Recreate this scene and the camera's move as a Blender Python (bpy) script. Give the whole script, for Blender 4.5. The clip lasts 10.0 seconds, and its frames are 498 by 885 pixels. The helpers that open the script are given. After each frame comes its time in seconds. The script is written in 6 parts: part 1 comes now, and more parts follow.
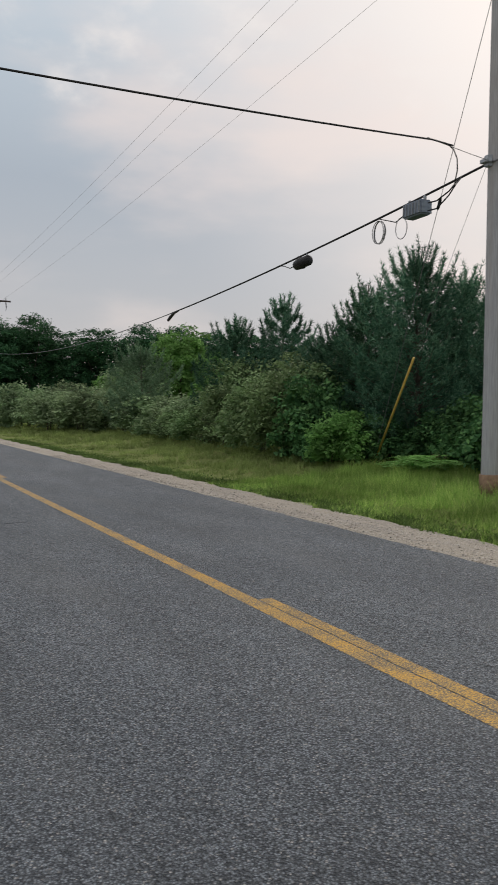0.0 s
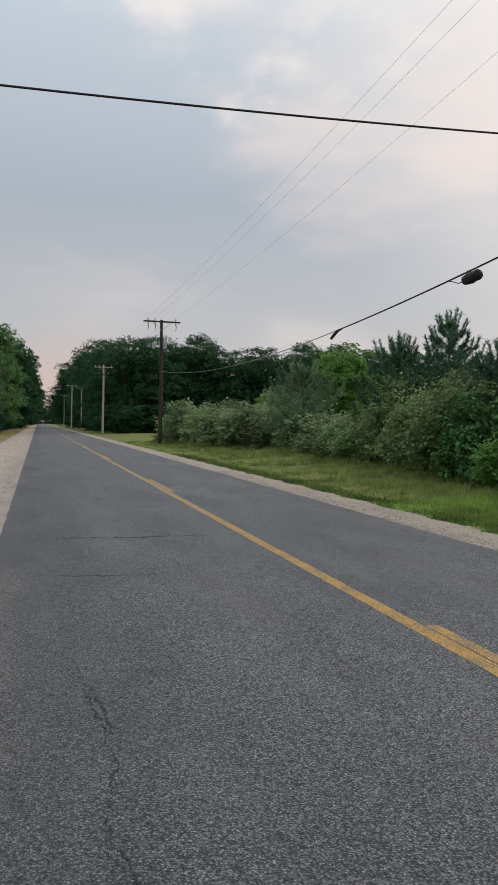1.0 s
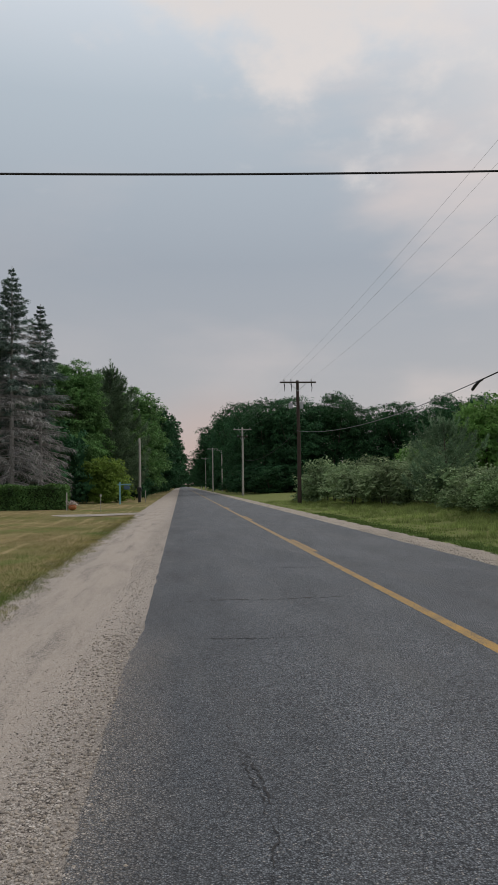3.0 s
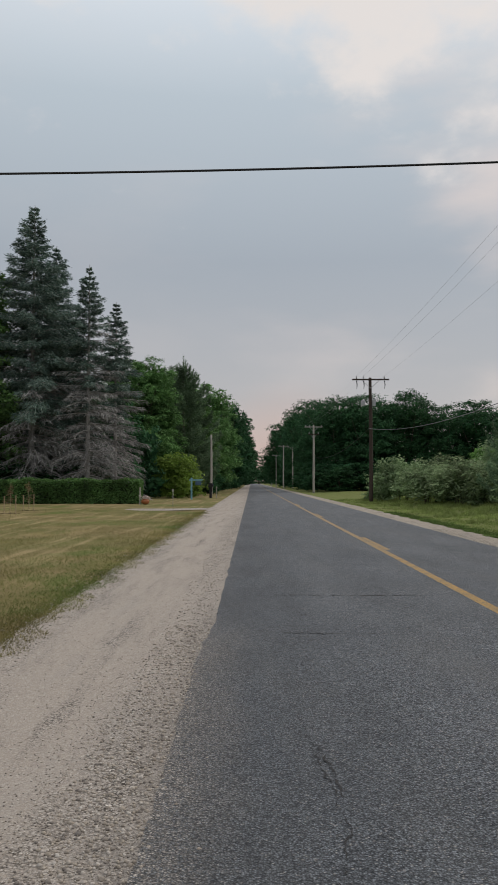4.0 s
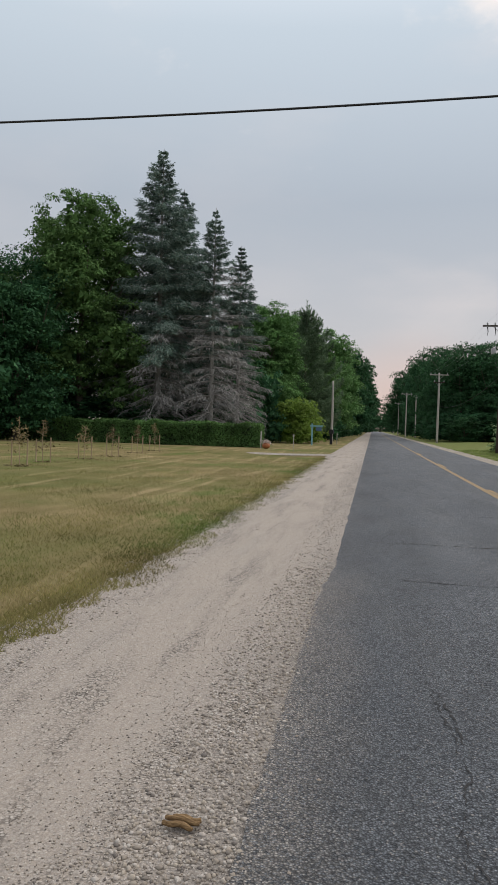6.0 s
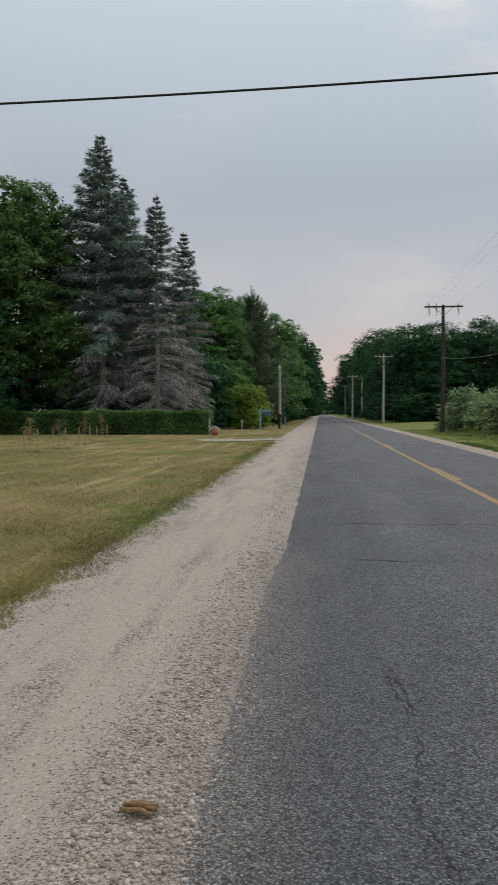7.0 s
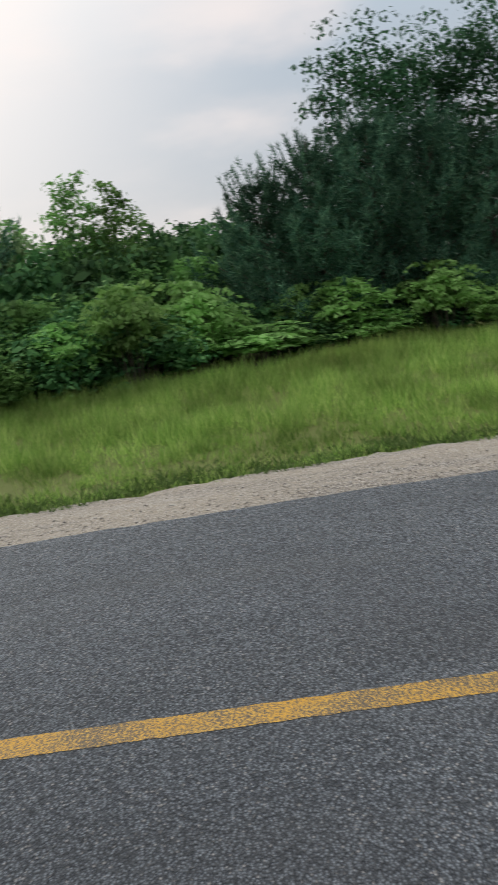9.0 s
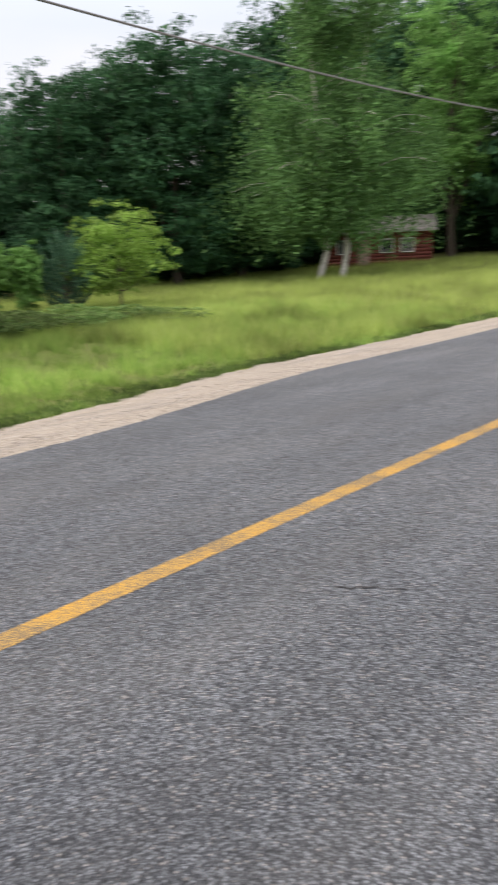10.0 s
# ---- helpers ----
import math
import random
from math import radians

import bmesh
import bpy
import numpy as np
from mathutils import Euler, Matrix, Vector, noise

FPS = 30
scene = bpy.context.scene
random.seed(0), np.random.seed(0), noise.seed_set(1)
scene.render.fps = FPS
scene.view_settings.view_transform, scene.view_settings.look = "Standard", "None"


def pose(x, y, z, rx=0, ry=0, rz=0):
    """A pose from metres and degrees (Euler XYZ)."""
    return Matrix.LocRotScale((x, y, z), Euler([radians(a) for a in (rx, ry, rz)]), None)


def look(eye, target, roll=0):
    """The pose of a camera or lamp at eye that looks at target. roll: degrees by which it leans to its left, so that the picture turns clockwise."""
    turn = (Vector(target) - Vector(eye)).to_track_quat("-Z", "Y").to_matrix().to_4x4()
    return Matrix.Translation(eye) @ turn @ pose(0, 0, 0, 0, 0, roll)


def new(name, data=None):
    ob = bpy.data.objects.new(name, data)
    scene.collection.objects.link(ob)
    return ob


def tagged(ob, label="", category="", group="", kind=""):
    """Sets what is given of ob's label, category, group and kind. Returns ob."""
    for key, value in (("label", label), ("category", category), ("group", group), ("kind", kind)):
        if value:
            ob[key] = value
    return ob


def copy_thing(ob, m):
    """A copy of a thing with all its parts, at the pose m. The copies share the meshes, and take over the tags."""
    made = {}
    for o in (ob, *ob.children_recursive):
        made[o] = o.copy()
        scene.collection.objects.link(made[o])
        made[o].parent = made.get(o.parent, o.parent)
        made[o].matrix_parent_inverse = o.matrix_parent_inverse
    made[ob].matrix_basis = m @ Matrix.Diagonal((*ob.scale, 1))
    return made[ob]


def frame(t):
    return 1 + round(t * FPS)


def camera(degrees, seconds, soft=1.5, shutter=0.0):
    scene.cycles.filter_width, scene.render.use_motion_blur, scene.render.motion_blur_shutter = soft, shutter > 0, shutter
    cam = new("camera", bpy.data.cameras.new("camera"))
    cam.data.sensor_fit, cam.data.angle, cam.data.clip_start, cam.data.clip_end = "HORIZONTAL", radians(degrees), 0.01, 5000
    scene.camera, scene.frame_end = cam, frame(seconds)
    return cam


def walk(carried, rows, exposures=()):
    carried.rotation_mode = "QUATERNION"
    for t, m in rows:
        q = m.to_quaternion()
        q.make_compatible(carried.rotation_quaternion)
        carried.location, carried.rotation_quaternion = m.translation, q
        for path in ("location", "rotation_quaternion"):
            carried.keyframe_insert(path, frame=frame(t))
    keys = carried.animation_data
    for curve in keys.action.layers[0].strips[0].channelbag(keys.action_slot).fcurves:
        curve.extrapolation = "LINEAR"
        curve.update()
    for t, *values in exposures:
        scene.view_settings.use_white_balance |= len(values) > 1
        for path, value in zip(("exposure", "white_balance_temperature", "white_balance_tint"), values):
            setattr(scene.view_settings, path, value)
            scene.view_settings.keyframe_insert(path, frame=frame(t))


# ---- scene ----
# A quiet country road: the camera stands on the edge of the asphalt and turns.
# World: the road runs along +Y (north), x to the east, the camera's eye is about 1.6 m up.
cam = camera(36.35, 10.0, soft=1.25, shutter=0.13)
# seconds, eye x, eye y, eye z, heading (clockwise from +Y), pitch, roll
PATH = [
    (0, 0.125, -0.031, 1.578, 27.64, -2.40, 0.55),
    (0.1, 0.118, -0.027, 1.578, 26.00, -2.64, -0.12),
    (0.3, 0.110, -0.024, 1.582, 24.11, -2.21, 0.84),
    (0.5, 0.101, -0.020, 1.588, 22.00, -2.07, 0.97),
    (1, 0.072, -0.010, 1.598, 15.60, -1.27, 1.08),
    (1.5, 0.060, -0.007, 1.605, 12.88, -0.87, 0.99),
    (2, 0.041, -0.003, 1.620, 8.71, 1.31, 0.13),
    (2.5, 0.027, -0.001, 1.632, 5.81, 2.74, -0.38),
    (2.7, 0.026, -0.001, 1.628, 5.50, 3.08, -0.74),
    (3.8, 0.010, -0.000, 1.585, 2.13, 3.16, 0.14),
    (4, -0.001, -0.000, 1.582, -0.17, 2.96, 0.06),
    (4.5, -0.027, -0.001, 1.580, -5.73, 2.32, 0.42),
    (5, -0.031, -0.002, 1.577, -6.55, 1.04, 1.40),
    (5.5, -0.043, -0.003, 1.577, -9.19, -0.70, 1.58),
    (5.7, -0.043, -0.003, 1.574, -9.16, -0.94, 1.82),
    (6.8, -0.039, -0.003, 1.560, -8.40, -2.14, 0.50),
    (7, -0.025, -0.001, 1.557, -5.33, -2.24, -0.14),
    (7.2, 0.006, -0.000, 1.556, 1.27, -2.49, -0.11),
    (7.5, 0.064, -0.008, 1.550, 13.64, -3.16, 0.17),
    (7.7, 0.105, -0.021, 1.545, 23.03, -4.15, -0.87),
    (8, 0.163, -0.055, 1.548, 37.28, -5.16, -1.78),
    (8.2, 0.190, -0.078, 1.570, 44.81, -6.07, -3.07),
    (8.5, 0.228, -0.126, 1.602, 58.05, -8.02, -4.67),
    (8.7, 0.256, -0.185, 1.605, 71.62, -8.92, -2.97),
    (8.9, 0.268, -0.246, 1.605, 84.96, -9.87, -5.65),
    (9, 0.270, -0.267, 1.605, 89.54, -10.46, -8.11),
    (9.3, 0.262, -0.335, 1.610, 103.98, -12.46, -7.01),
    (9.5, 0.247, -0.378, 1.610, 113.68, -12.38, -5.20),
    (9.7, 0.231, -0.408, 1.590, 121.01, -11.92, -5.90),
    (9.9, 0.205, -0.445, 1.560, 130.64, -12.48, -3.77),
    (10, 0.175, -0.474, 1.550, 139.47, -12.71, -2.43),
]


def carried_pose(x, y, z, heading, pitch, roll):
    return pose(x, y, z, 0, 0, -heading) @ pose(0, 0, 0, 90 + pitch) @ pose(0, 0, 0, 0, 0, roll)


EXPOSURES = [(0, 0.02, 6500, 10), (1.0, 0.06, 6500, 10), (1.9, 0.02, 6500, 10), (2.5, -0.22, 6500, 11), (4.0, -0.1, 6550, 10), (5.0, 0.0, 6500, 10), (5.5, 0.18, 6500, 11), (6.8, 0.12, 6500, 10), (7.5, -0.05, 6500, 10), (8.0, 0.0, 6500, 10), (8.6, -0.06, 6450, 8),
             (9.0, 0.26, 6350, 8), (9.4, 0.97, 6600, 13), (9.7, 0.97, 6700, 14), (10, 1.08, 6800, 16)]
walk(cam, [(t, carried_pose(x, y, z, h, p, r)) for t, x, y, z, h, p, r in PATH], EXPOSURES)

# ---- world and sun ----
SUN_HEADING, SUN_HEIGHT = 58.0, 34.0


def make_world():
    world = bpy.data.worlds.new("hazy evening sky")
    scene.world = world
    world.use_nodes = True
    nt = world.node_tree
    nt.nodes.clear()
    N, L = nt.nodes.new, nt.links.new
    out, bg = N("ShaderNodeOutputWorld"), N("ShaderNodeBackground")
    L(bg.outputs[0], out.inputs[0])
    sky = N("ShaderNodeTexSky")
    sky.sky_type, sky.sun_disc = "NISHITA", False
    sky.sun_elevation, sky.sun_rotation = radians(SUN_HEIGHT), radians(SUN_HEADING)
    sky.air_density, sky.dust_density = 1.0, 3.0
    dim = N("ShaderNodeVectorMath"); dim.operation = "SCALE"; dim.inputs[3].default_value = 0.055
    L(sky.outputs[0], dim.inputs[0])
    co = N("ShaderNodeTexCoord")
    sep = N("ShaderNodeSeparateXYZ"); L(co.outputs["Generated"], sep.inputs[0])
    # haze layer: grey-mauve at the horizon, bluer above, brighter towards the zenith as under thin overcast
    ramp = N("ShaderNodeValToRGB"); L(sep.outputs[2], ramp.inputs[0])
    cr = ramp.color_ramp
    cr.elements[0].position, cr.elements[0].color = 0.0, (0.58, 0.50, 0.465, 1)
    cr.elements[1].position, cr.elements[1].color = 1.0, (1.4, 1.45, 1.52, 1)
    for p, c in ((0.07, (0.57, 0.55, 0.555)), (0.15, (0.50, 0.515, 0.545)), (0.28, (0.43, 0.48, 0.54)), (0.46, (0.57, 0.65, 0.72)), (0.7, (1.15, 1.2, 1.27))):
        e = cr.elements.new(p); e.color = (*c, 1)
    # soft streaky cloud, stretched along the horizon
    mp = N("ShaderNodeMapping"); mp.inputs["Scale"].default_value = (2.2, 2.2, 6.5)
    L(co.outputs["Generated"], mp.inputs[0])
    nz = N("ShaderNodeTexNoise"); nz.inputs["Scale"].default_value = 1.3; nz.inputs["Detail"].default_value = 5; nz.inputs["Roughness"].default_value = 0.5
    L(mp.outputs[0], nz.inputs[0])
    cl = N("ShaderNodeMapRange"); cl.interpolation_type = "SMOOTHSTEP"
    cl.inputs[1].default_value, cl.inputs[2].default_value = 0.40, 0.74
    L(nz.outputs[0], cl.inputs[0])
    # the sun behind the haze: a wide warm brightening
    dot = N("ShaderNodeVectorMath"); dot.operation = "DOT_PRODUCT"
    h, e = radians(SUN_HEADING), radians(SUN_HEIGHT)
    dot.inputs[1].default_value = (math.sin(h) * math.cos(e), math.cos(h) * math.cos(e), math.sin(e))
    L(co.outputs["Generated"], dot.inputs[0])
    glow = N("ShaderNodeMapRange"); glow.interpolation_type = "SMOOTHSTEP"
    glow.inputs[1].default_value, glow.inputs[2].default_value = 0.76, 1.02
    L(dot.outputs["Value"], glow.inputs[0])
    warm = N("ShaderNodeMix"); warm.data_type = "RGBA"
    warm.inputs["B"].default_value = (1.06, 0.95, 0.88, 1)
    L(ramp.outputs[0], warm.inputs["A"])
    wf = N("ShaderNodeMath"); wf.operation = "MULTIPLY"; wf.inputs[1].default_value = 0.85
    L(glow.outputs[0], wf.inputs[0]); L(wf.outputs[0], warm.inputs["Factor"])
    cloud = N("ShaderNodeMix"); cloud.data_type = "RGBA"
    cloud.inputs["B"].default_value = (0.92, 0.79, 0.735, 1)
    cf = N("ShaderNodeMath"); cf.operation = "MULTIPLY"; 
    sunward = N("ShaderNodeMapRange"); sunward.inputs[1].default_value, sunward.inputs[2].default_value, sunward.inputs[3].default_value, sunward.inputs[4].default_value = 0.5, 0.75, 0.12, 0.7
    L(dot.outputs["Value"], sunward.inputs[0]); L(sunward.outputs[0], cf.inputs[1])
    L(cl.outputs[0], cf.inputs[0]); L(cf.outputs[0], cloud.inputs["Factor"])
    L(warm.outputs["Result"], cloud.inputs["A"])
    # a bright broken bank of cloud higher up
    mp2 = N("ShaderNodeMapping"); mp2.inputs["Scale"].default_value = (3.0, 3.0, 5.0); mp2.inputs["Rotation"].default_value = (0, 0, radians(25)); mp2.inputs["Location"].default_value = (0.35, 0.1, 0.0)
    L(co.outputs["Generated"], mp2.inputs[0])
    n2 = N("ShaderNodeTexNoise"); n2.inputs["Scale"].default_value = 1.6; n2.inputs["Detail"].default_value = 8; n2.inputs["Roughness"].default_value = 0.55
    L(mp2.outputs[0], n2.inputs[0])
    high = N("ShaderNodeMapRange"); high.inputs[1].default_value, high.inputs[2].default_value, high.inputs[3].default_value, high.inputs[4].default_value = 0.28, 0.6, -0.2, 0.16
    L(sep.outputs[2], high.inputs[0])
    add = N("ShaderNodeMath"); add.operation = "ADD"; L(n2.outputs[0], add.inputs[0]); L(high.outputs[0], add.inputs[1])
    bank = N("ShaderNodeMapRange"); bank.interpolation_type = "SMOOTHSTEP"; bank.inputs[1].default_value, bank.inputs[2].default_value, bank.inputs[4].default_value = 0.51, 0.70, 0.95
    L(add.outputs[0], bank.inputs[0])
    white = N("ShaderNodeMix"); white.data_type = "RGBA"; white.inputs["B"].default_value = (0.92, 0.865, 0.83, 1)
    L(bank.outputs[0], white.inputs["Factor"]); L(cloud.outputs["Result"], white.inputs["A"])
    # a rosy band low over the northern end of the road
    rose = N("ShaderNodeVectorMath"); rose.operation = "DOT_PRODUCT"; rose.inputs[1].default_value = (0.05, 0.998, -0.02)
    L(co.outputs["Generated"], rose.inputs[0])
    rosy = N("ShaderNodeMapRange"); rosy.interpolation_type = "SMOOTHSTEP"
    rosy.inputs[1].default_value, rosy.inputs[2].default_value, rosy.inputs[4].default_value = 0.986, 1.0, 0.6
    L(rose.outputs["Value"], rosy.inputs[0])
    pink = N("ShaderNodeMix"); pink.data_type = "RGBA"; pink.inputs["B"].default_value = (0.74, 0.52, 0.45, 1)
    L(rosy.outputs[0], pink.inputs["Factor"]); L(white.outputs["Result"], pink.inputs["A"])
    both = N("ShaderNodeMix"); both.data_type = "RGBA"; both.inputs["Factor"].default_value = 0.88
    L(dim.outputs[0], both.inputs["A"]); L(pink.outputs["Result"], both.inputs["B"])
    L(both.outputs["Result"], bg.inputs[0])
    bg.inputs[1].default_value = 1.0


make_world()
sun = new("sun", bpy.data.lights.new("sun", "SUN"))
sun.data.energy, sun.data.angle, sun.data.color = 1.2, radians(25), (1.0, 0.95, 0.89)
h_, e_ = radians(SUN_HEADING), radians(SUN_HEIGHT)
sun.matrix_world = look((math.sin(h_) * math.cos(e_) * 60, math.cos(h_) * math.cos(e_) * 60, math.sin(e_) * 60), (0, 0, 0))

# ---- materials ----


def shader(name, rough=0.8, metal=0.0, spec=0.3):
    m = bpy.data.materials.new(name)
    m.use_nodes = True
    b = m.node_tree.nodes["Principled BSDF"]
    b.inputs["Roughness"].default_value, b.inputs["Metallic"].default_value = rough, metal
    b.inputs["Specular IOR Level"].default_value = spec
    return m, m.node_tree, b


def position(nt, scale=(1, 1, 1), local=False):
    N, L = nt.nodes.new, nt.links.new
    mp = N("ShaderNodeMapping"); mp.inputs["Scale"].default_value = scale
    if local:
        L(N("ShaderNodeTexCoord").outputs["Object"], mp.inputs[0])
    else:
        L(N("ShaderNodeNewGeometry").outputs["Position"], mp.inputs[0])
    return mp.outputs[0]


def noise_of(nt, vec, scale, detail=4.0, rough=0.55):
    n = nt.nodes.new("ShaderNodeTexNoise")
    n.inputs["Scale"].default_value, n.inputs["Detail"].default_value, n.inputs["Roughness"].default_value = scale, detail, rough
    nt.links.new(vec, n.inputs["Vector"])
    return n.outputs["Fac"]


def span(nt, val, lo, hi, a=0.0, b=1.0):
    n = nt.nodes.new("ShaderNodeMapRange")
    n.inputs[1].default_value, n.inputs[2].default_value, n.inputs[3].default_value, n.inputs[4].default_value = lo, hi, a, b
    nt.links.new(val, n.inputs[0])
    return n.outputs[0]


def blend(nt, fac, a, b, kind="MIX"):
    n = nt.nodes.new("ShaderNodeMix")
    n.data_type, n.blend_type = "RGBA", kind
    for key, v in (("Factor", fac), ("A", a), ("B", b)):
        if isinstance(v, (int, float)):
            n.inputs[key].default_value = v
        elif isinstance(v, tuple):
            n.inputs[key].default_value = (*v, 1)
        else:
            nt.links.new(v, n.inputs[key])
    return n.outputs["Result"]


def bump(nt, b, height, strength=0.3, distance=0.02):
    n = nt.nodes.new("ShaderNodeBump")
    n.inputs["Strength"].default_value, n.inputs["Distance"].default_value = strength, distance
    nt.links.new(height, n.inputs["Height"])
    nt.links.new(n.outputs[0], b.inputs["Normal"])


def mottled(name, dark, light, fine=30.0, coarse=1.5, rough=0.85, relief=0.3, stretch=(1, 1, 1), local=True, metal=0.0, stain=None):
    """A matt surface that varies at two scales."""
    m, nt, b = shader(name, rough, metal)
    v = position(nt, stretch, local)
    f, c = noise_of(nt, v, fine, 5), noise_of(nt, v, coarse, 3)
    col = blend(nt, span(nt, f, 0.3, 0.7), dark, light)
    mean = tuple((p + q) / 2 for p, q in zip(dark, light))
    col = blend(nt, span(nt, c, 0.4, 0.7, 0, 0.5), col, stain or mean)
    nt.links.new(col, b.inputs["Base Color"])
    bump(nt, b, f, relief, 0.01)
    return m


def leafy(name, dark, mid, light, through_light=0.25, rough=0.7, spec=0.12, fresh=None, pale=None, even=0.55):
    """Leaves: each one takes its own green, some light passes through."""
    m, nt, b = shader(name, rough, 0, spec)
    dark, light = (tuple(c * even + d * (1 - even) for c, d in zip(tone, mid)) for tone in (dark, light))
    N, L = nt.nodes.new, nt.links.new
    rnd = N("ShaderNodeNewGeometry").outputs["Random Per Island"]
    ramp = N("ShaderNodeValToRGB"); L(rnd, ramp.inputs[0])
    ramp.color_ramp.elements[0].color, ramp.color_ramp.elements[1].color = (*dark, 1), (*light, 1)
    e = ramp.color_ramp.elements.new(0.55); e.color = (*mid, 1)
    # patches of varied green that also put clump-scale light and shade into the colour
    patch = span(nt, noise_of(nt, position(nt), 0.55, 3), 0.35, 0.65, 0.6, 1.4)
    col = N("ShaderNodeVectorMath"); col.operation = "SCALE"
    L(ramp.outputs[0], col.inputs[0]); L(patch, col.inputs[3])
    tree = N("ShaderNodeObjectInfo").outputs["Random"]
    tone = col.outputs[0]
    if fresh:  # greener and paler streaks over a stretch of grass
        turned = N("ShaderNodeMapping"); turned.inputs["Rotation"].default_value = (0, 0, radians(-32)); turned.inputs["Scale"].default_value = (2.2, 0.16, 1)
        L(position(nt), turned.inputs[0])
        tone = blend(nt, span(nt, noise_of(nt, position(nt, (1.0, 0.5, 1)), 0.42, 4, 0.6), 0.45, 0.62, 0, 0.75), tone, fresh)
        tone = blend(nt, span(nt, noise_of(nt, turned.outputs[0], 0.8, 4, 0.6), 0.54, 0.68, 0, 0.6), tone, pale)
    hs = N("ShaderNodeHueSaturation"); L(tone, hs.inputs["Color"])
    L(span(nt, tree, 0, 1, 0.492, 0.51), hs.inputs["Hue"]); L(span(nt, tree, 0, 1, 0.85, 1.2), hs.inputs["Value"])
    L(hs.outputs[0], b.inputs["Base Color"])
    tl = N("ShaderNodeBsdfTranslucent"); L(hs.outputs[0], tl.inputs[0])
    mix = N("ShaderNodeMixShader"); mix.inputs[0].default_value = through_light
    L(b.outputs[0], mix.inputs[1]); L(tl.outputs[0], mix.inputs[2])
    L(mix.outputs[0], nt.nodes["Material Output"].inputs[0])
    return m


def asphalt_material():
    m, nt, b = shader("weathered asphalt", 0.78, 0, 0.42)
    N, L = nt.nodes.new, nt.links.new
    v = position(nt)
    vor = N("ShaderNodeTexVoronoi"); vor.inputs["Scale"].default_value = 98; L(v, vor.inputs["Vector"])
    sepc = N("ShaderNodeSeparateColor"); L(vor.outputs["Color"], sepc.inputs[0])
    grit = noise_of(nt, v, 75, 6, 0.75)
    wide = noise_of(nt, v, 0.35, 4)
    patchy = noise_of(nt, position(nt, (1.2, 0.22, 1)), 1.0, 5)
    col = blend(nt, span(nt, sepc.outputs[0], 0.15, 0.95), (0.026, 0.032, 0.04), (0.28, 0.312, 0.345))
    col = blend(nt, span(nt, grit, 0.44, 0.64, 0, 0.6), col, (0.04, 0.046, 0.056))
    stone = span(nt, sepc.outputs[1], 0.95, 0.97)
    col = blend(nt, stone, col, (0.36, 0.35, 0.34))
    col = blend(nt, span(nt, wide, 0.35, 0.7, 0, 0.4), col, (0.075, 0.085, 0.103))
    # wheel paths: darker towards the edge, polished lighter where tyres run
    sx = N("ShaderNodeSeparateXYZ"); L(v, sx.inputs[0])
    lane = N("ShaderNodeMath"); lane.operation = "MULTIPLY_ADD"
    L(patchy, lane.inputs[0]); lane.inputs[1].default_value = 1.0; L(sx.outputs[0], lane.inputs[2])
    col = blend(nt, span(nt, lane.outputs[0], 0.5, 1.5, 0.4, 0), col, (0.06, 0.068, 0.08))
    col = blend(nt, span(nt, patchy, 0.5, 0.75, 0, 0.35), col, (0.2, 0.208, 0.212))
    col = blend(nt, span(nt, noise_of(nt, position(nt, (1, 0.6, 1)), 0.8, 3), 0.5, 0.68, 0, 0.16), col, (0.14, 0.14, 0.142))
    # a darker spread in the middle of the western lane
    away = N("ShaderNodeVectorMath"); away.operation = "DISTANCE"; away.inputs[1].default_value = (1.9, 0.6, 0.0)
    L(v, away.inputs[0])
    dim = N("ShaderNodeMath"); dim.operation = "MULTIPLY_ADD"; L(noise_of(nt, v, 0.9, 4), dim.inputs[0]); dim.inputs[1].default_value = 1.6; L(away.outputs["Value"], dim.inputs[2])
    col = blend(nt, span(nt, dim.outputs[0], 1.3, 3.4, 0.42, 0), col, (0.05, 0.056, 0.068))
    # sand and fines trodden in from the western shoulder
    frayed = N("ShaderNodeMath"); frayed.operation = "MULTIPLY_ADD"
    L(noise_of(nt, position(nt, (1, 0.5, 1)), 2.2, 6, 0.7), frayed.inputs[0]); frayed.inputs[1].default_value = 0.55; L(sx.outputs[0], frayed.inputs[2])
    near = N("ShaderNodeMath"); near.operation = "MULTIPLY"
    L(span(nt, frayed.outputs[0], -0.28, 0.3, 1.0, 0), near.inputs[0]); L(span(nt, sx.outputs[1], 7.0, 9.2, 1.0, 0.1), near.inputs[1])
    dust = near.outputs[0]
    speck = N("ShaderNodeMath"); speck.operation = "MULTIPLY"
    L(dust, speck.inputs[0]); L(span(nt, sepc.outputs[2], 0.25, 0.6, 0.2, 1), speck.inputs[1])
    col = blend(nt, speck.outputs[0], col, blend(nt, sepc.outputs[0], (0.13, 0.122, 0.115), (0.44, 0.405, 0.365)))
    # broad worn and darker stretches
    worn = noise_of(nt, position(nt, (1.5, 0.35, 1)), 0.9, 5, 0.6)
    shade = N("ShaderNodeVectorMath"); shade.operation = "SCALE"; L(col, shade.inputs[0]); L(span(nt, worn, 0.32, 0.68, 0.86, 1.16), shade.inputs[3])
    col = shade.outputs[0]
    # dark binder between the stones
    gap = N("ShaderNodeVectorMath"); gap.operation = "SCALE"
    L(col, gap.inputs[0]); L(span(nt, vor.outputs["Distance"], 0.1, 0.62, 1.9, 0.6), gap.inputs[3])
    L(gap.outputs[0], b.inputs["Base Color"])
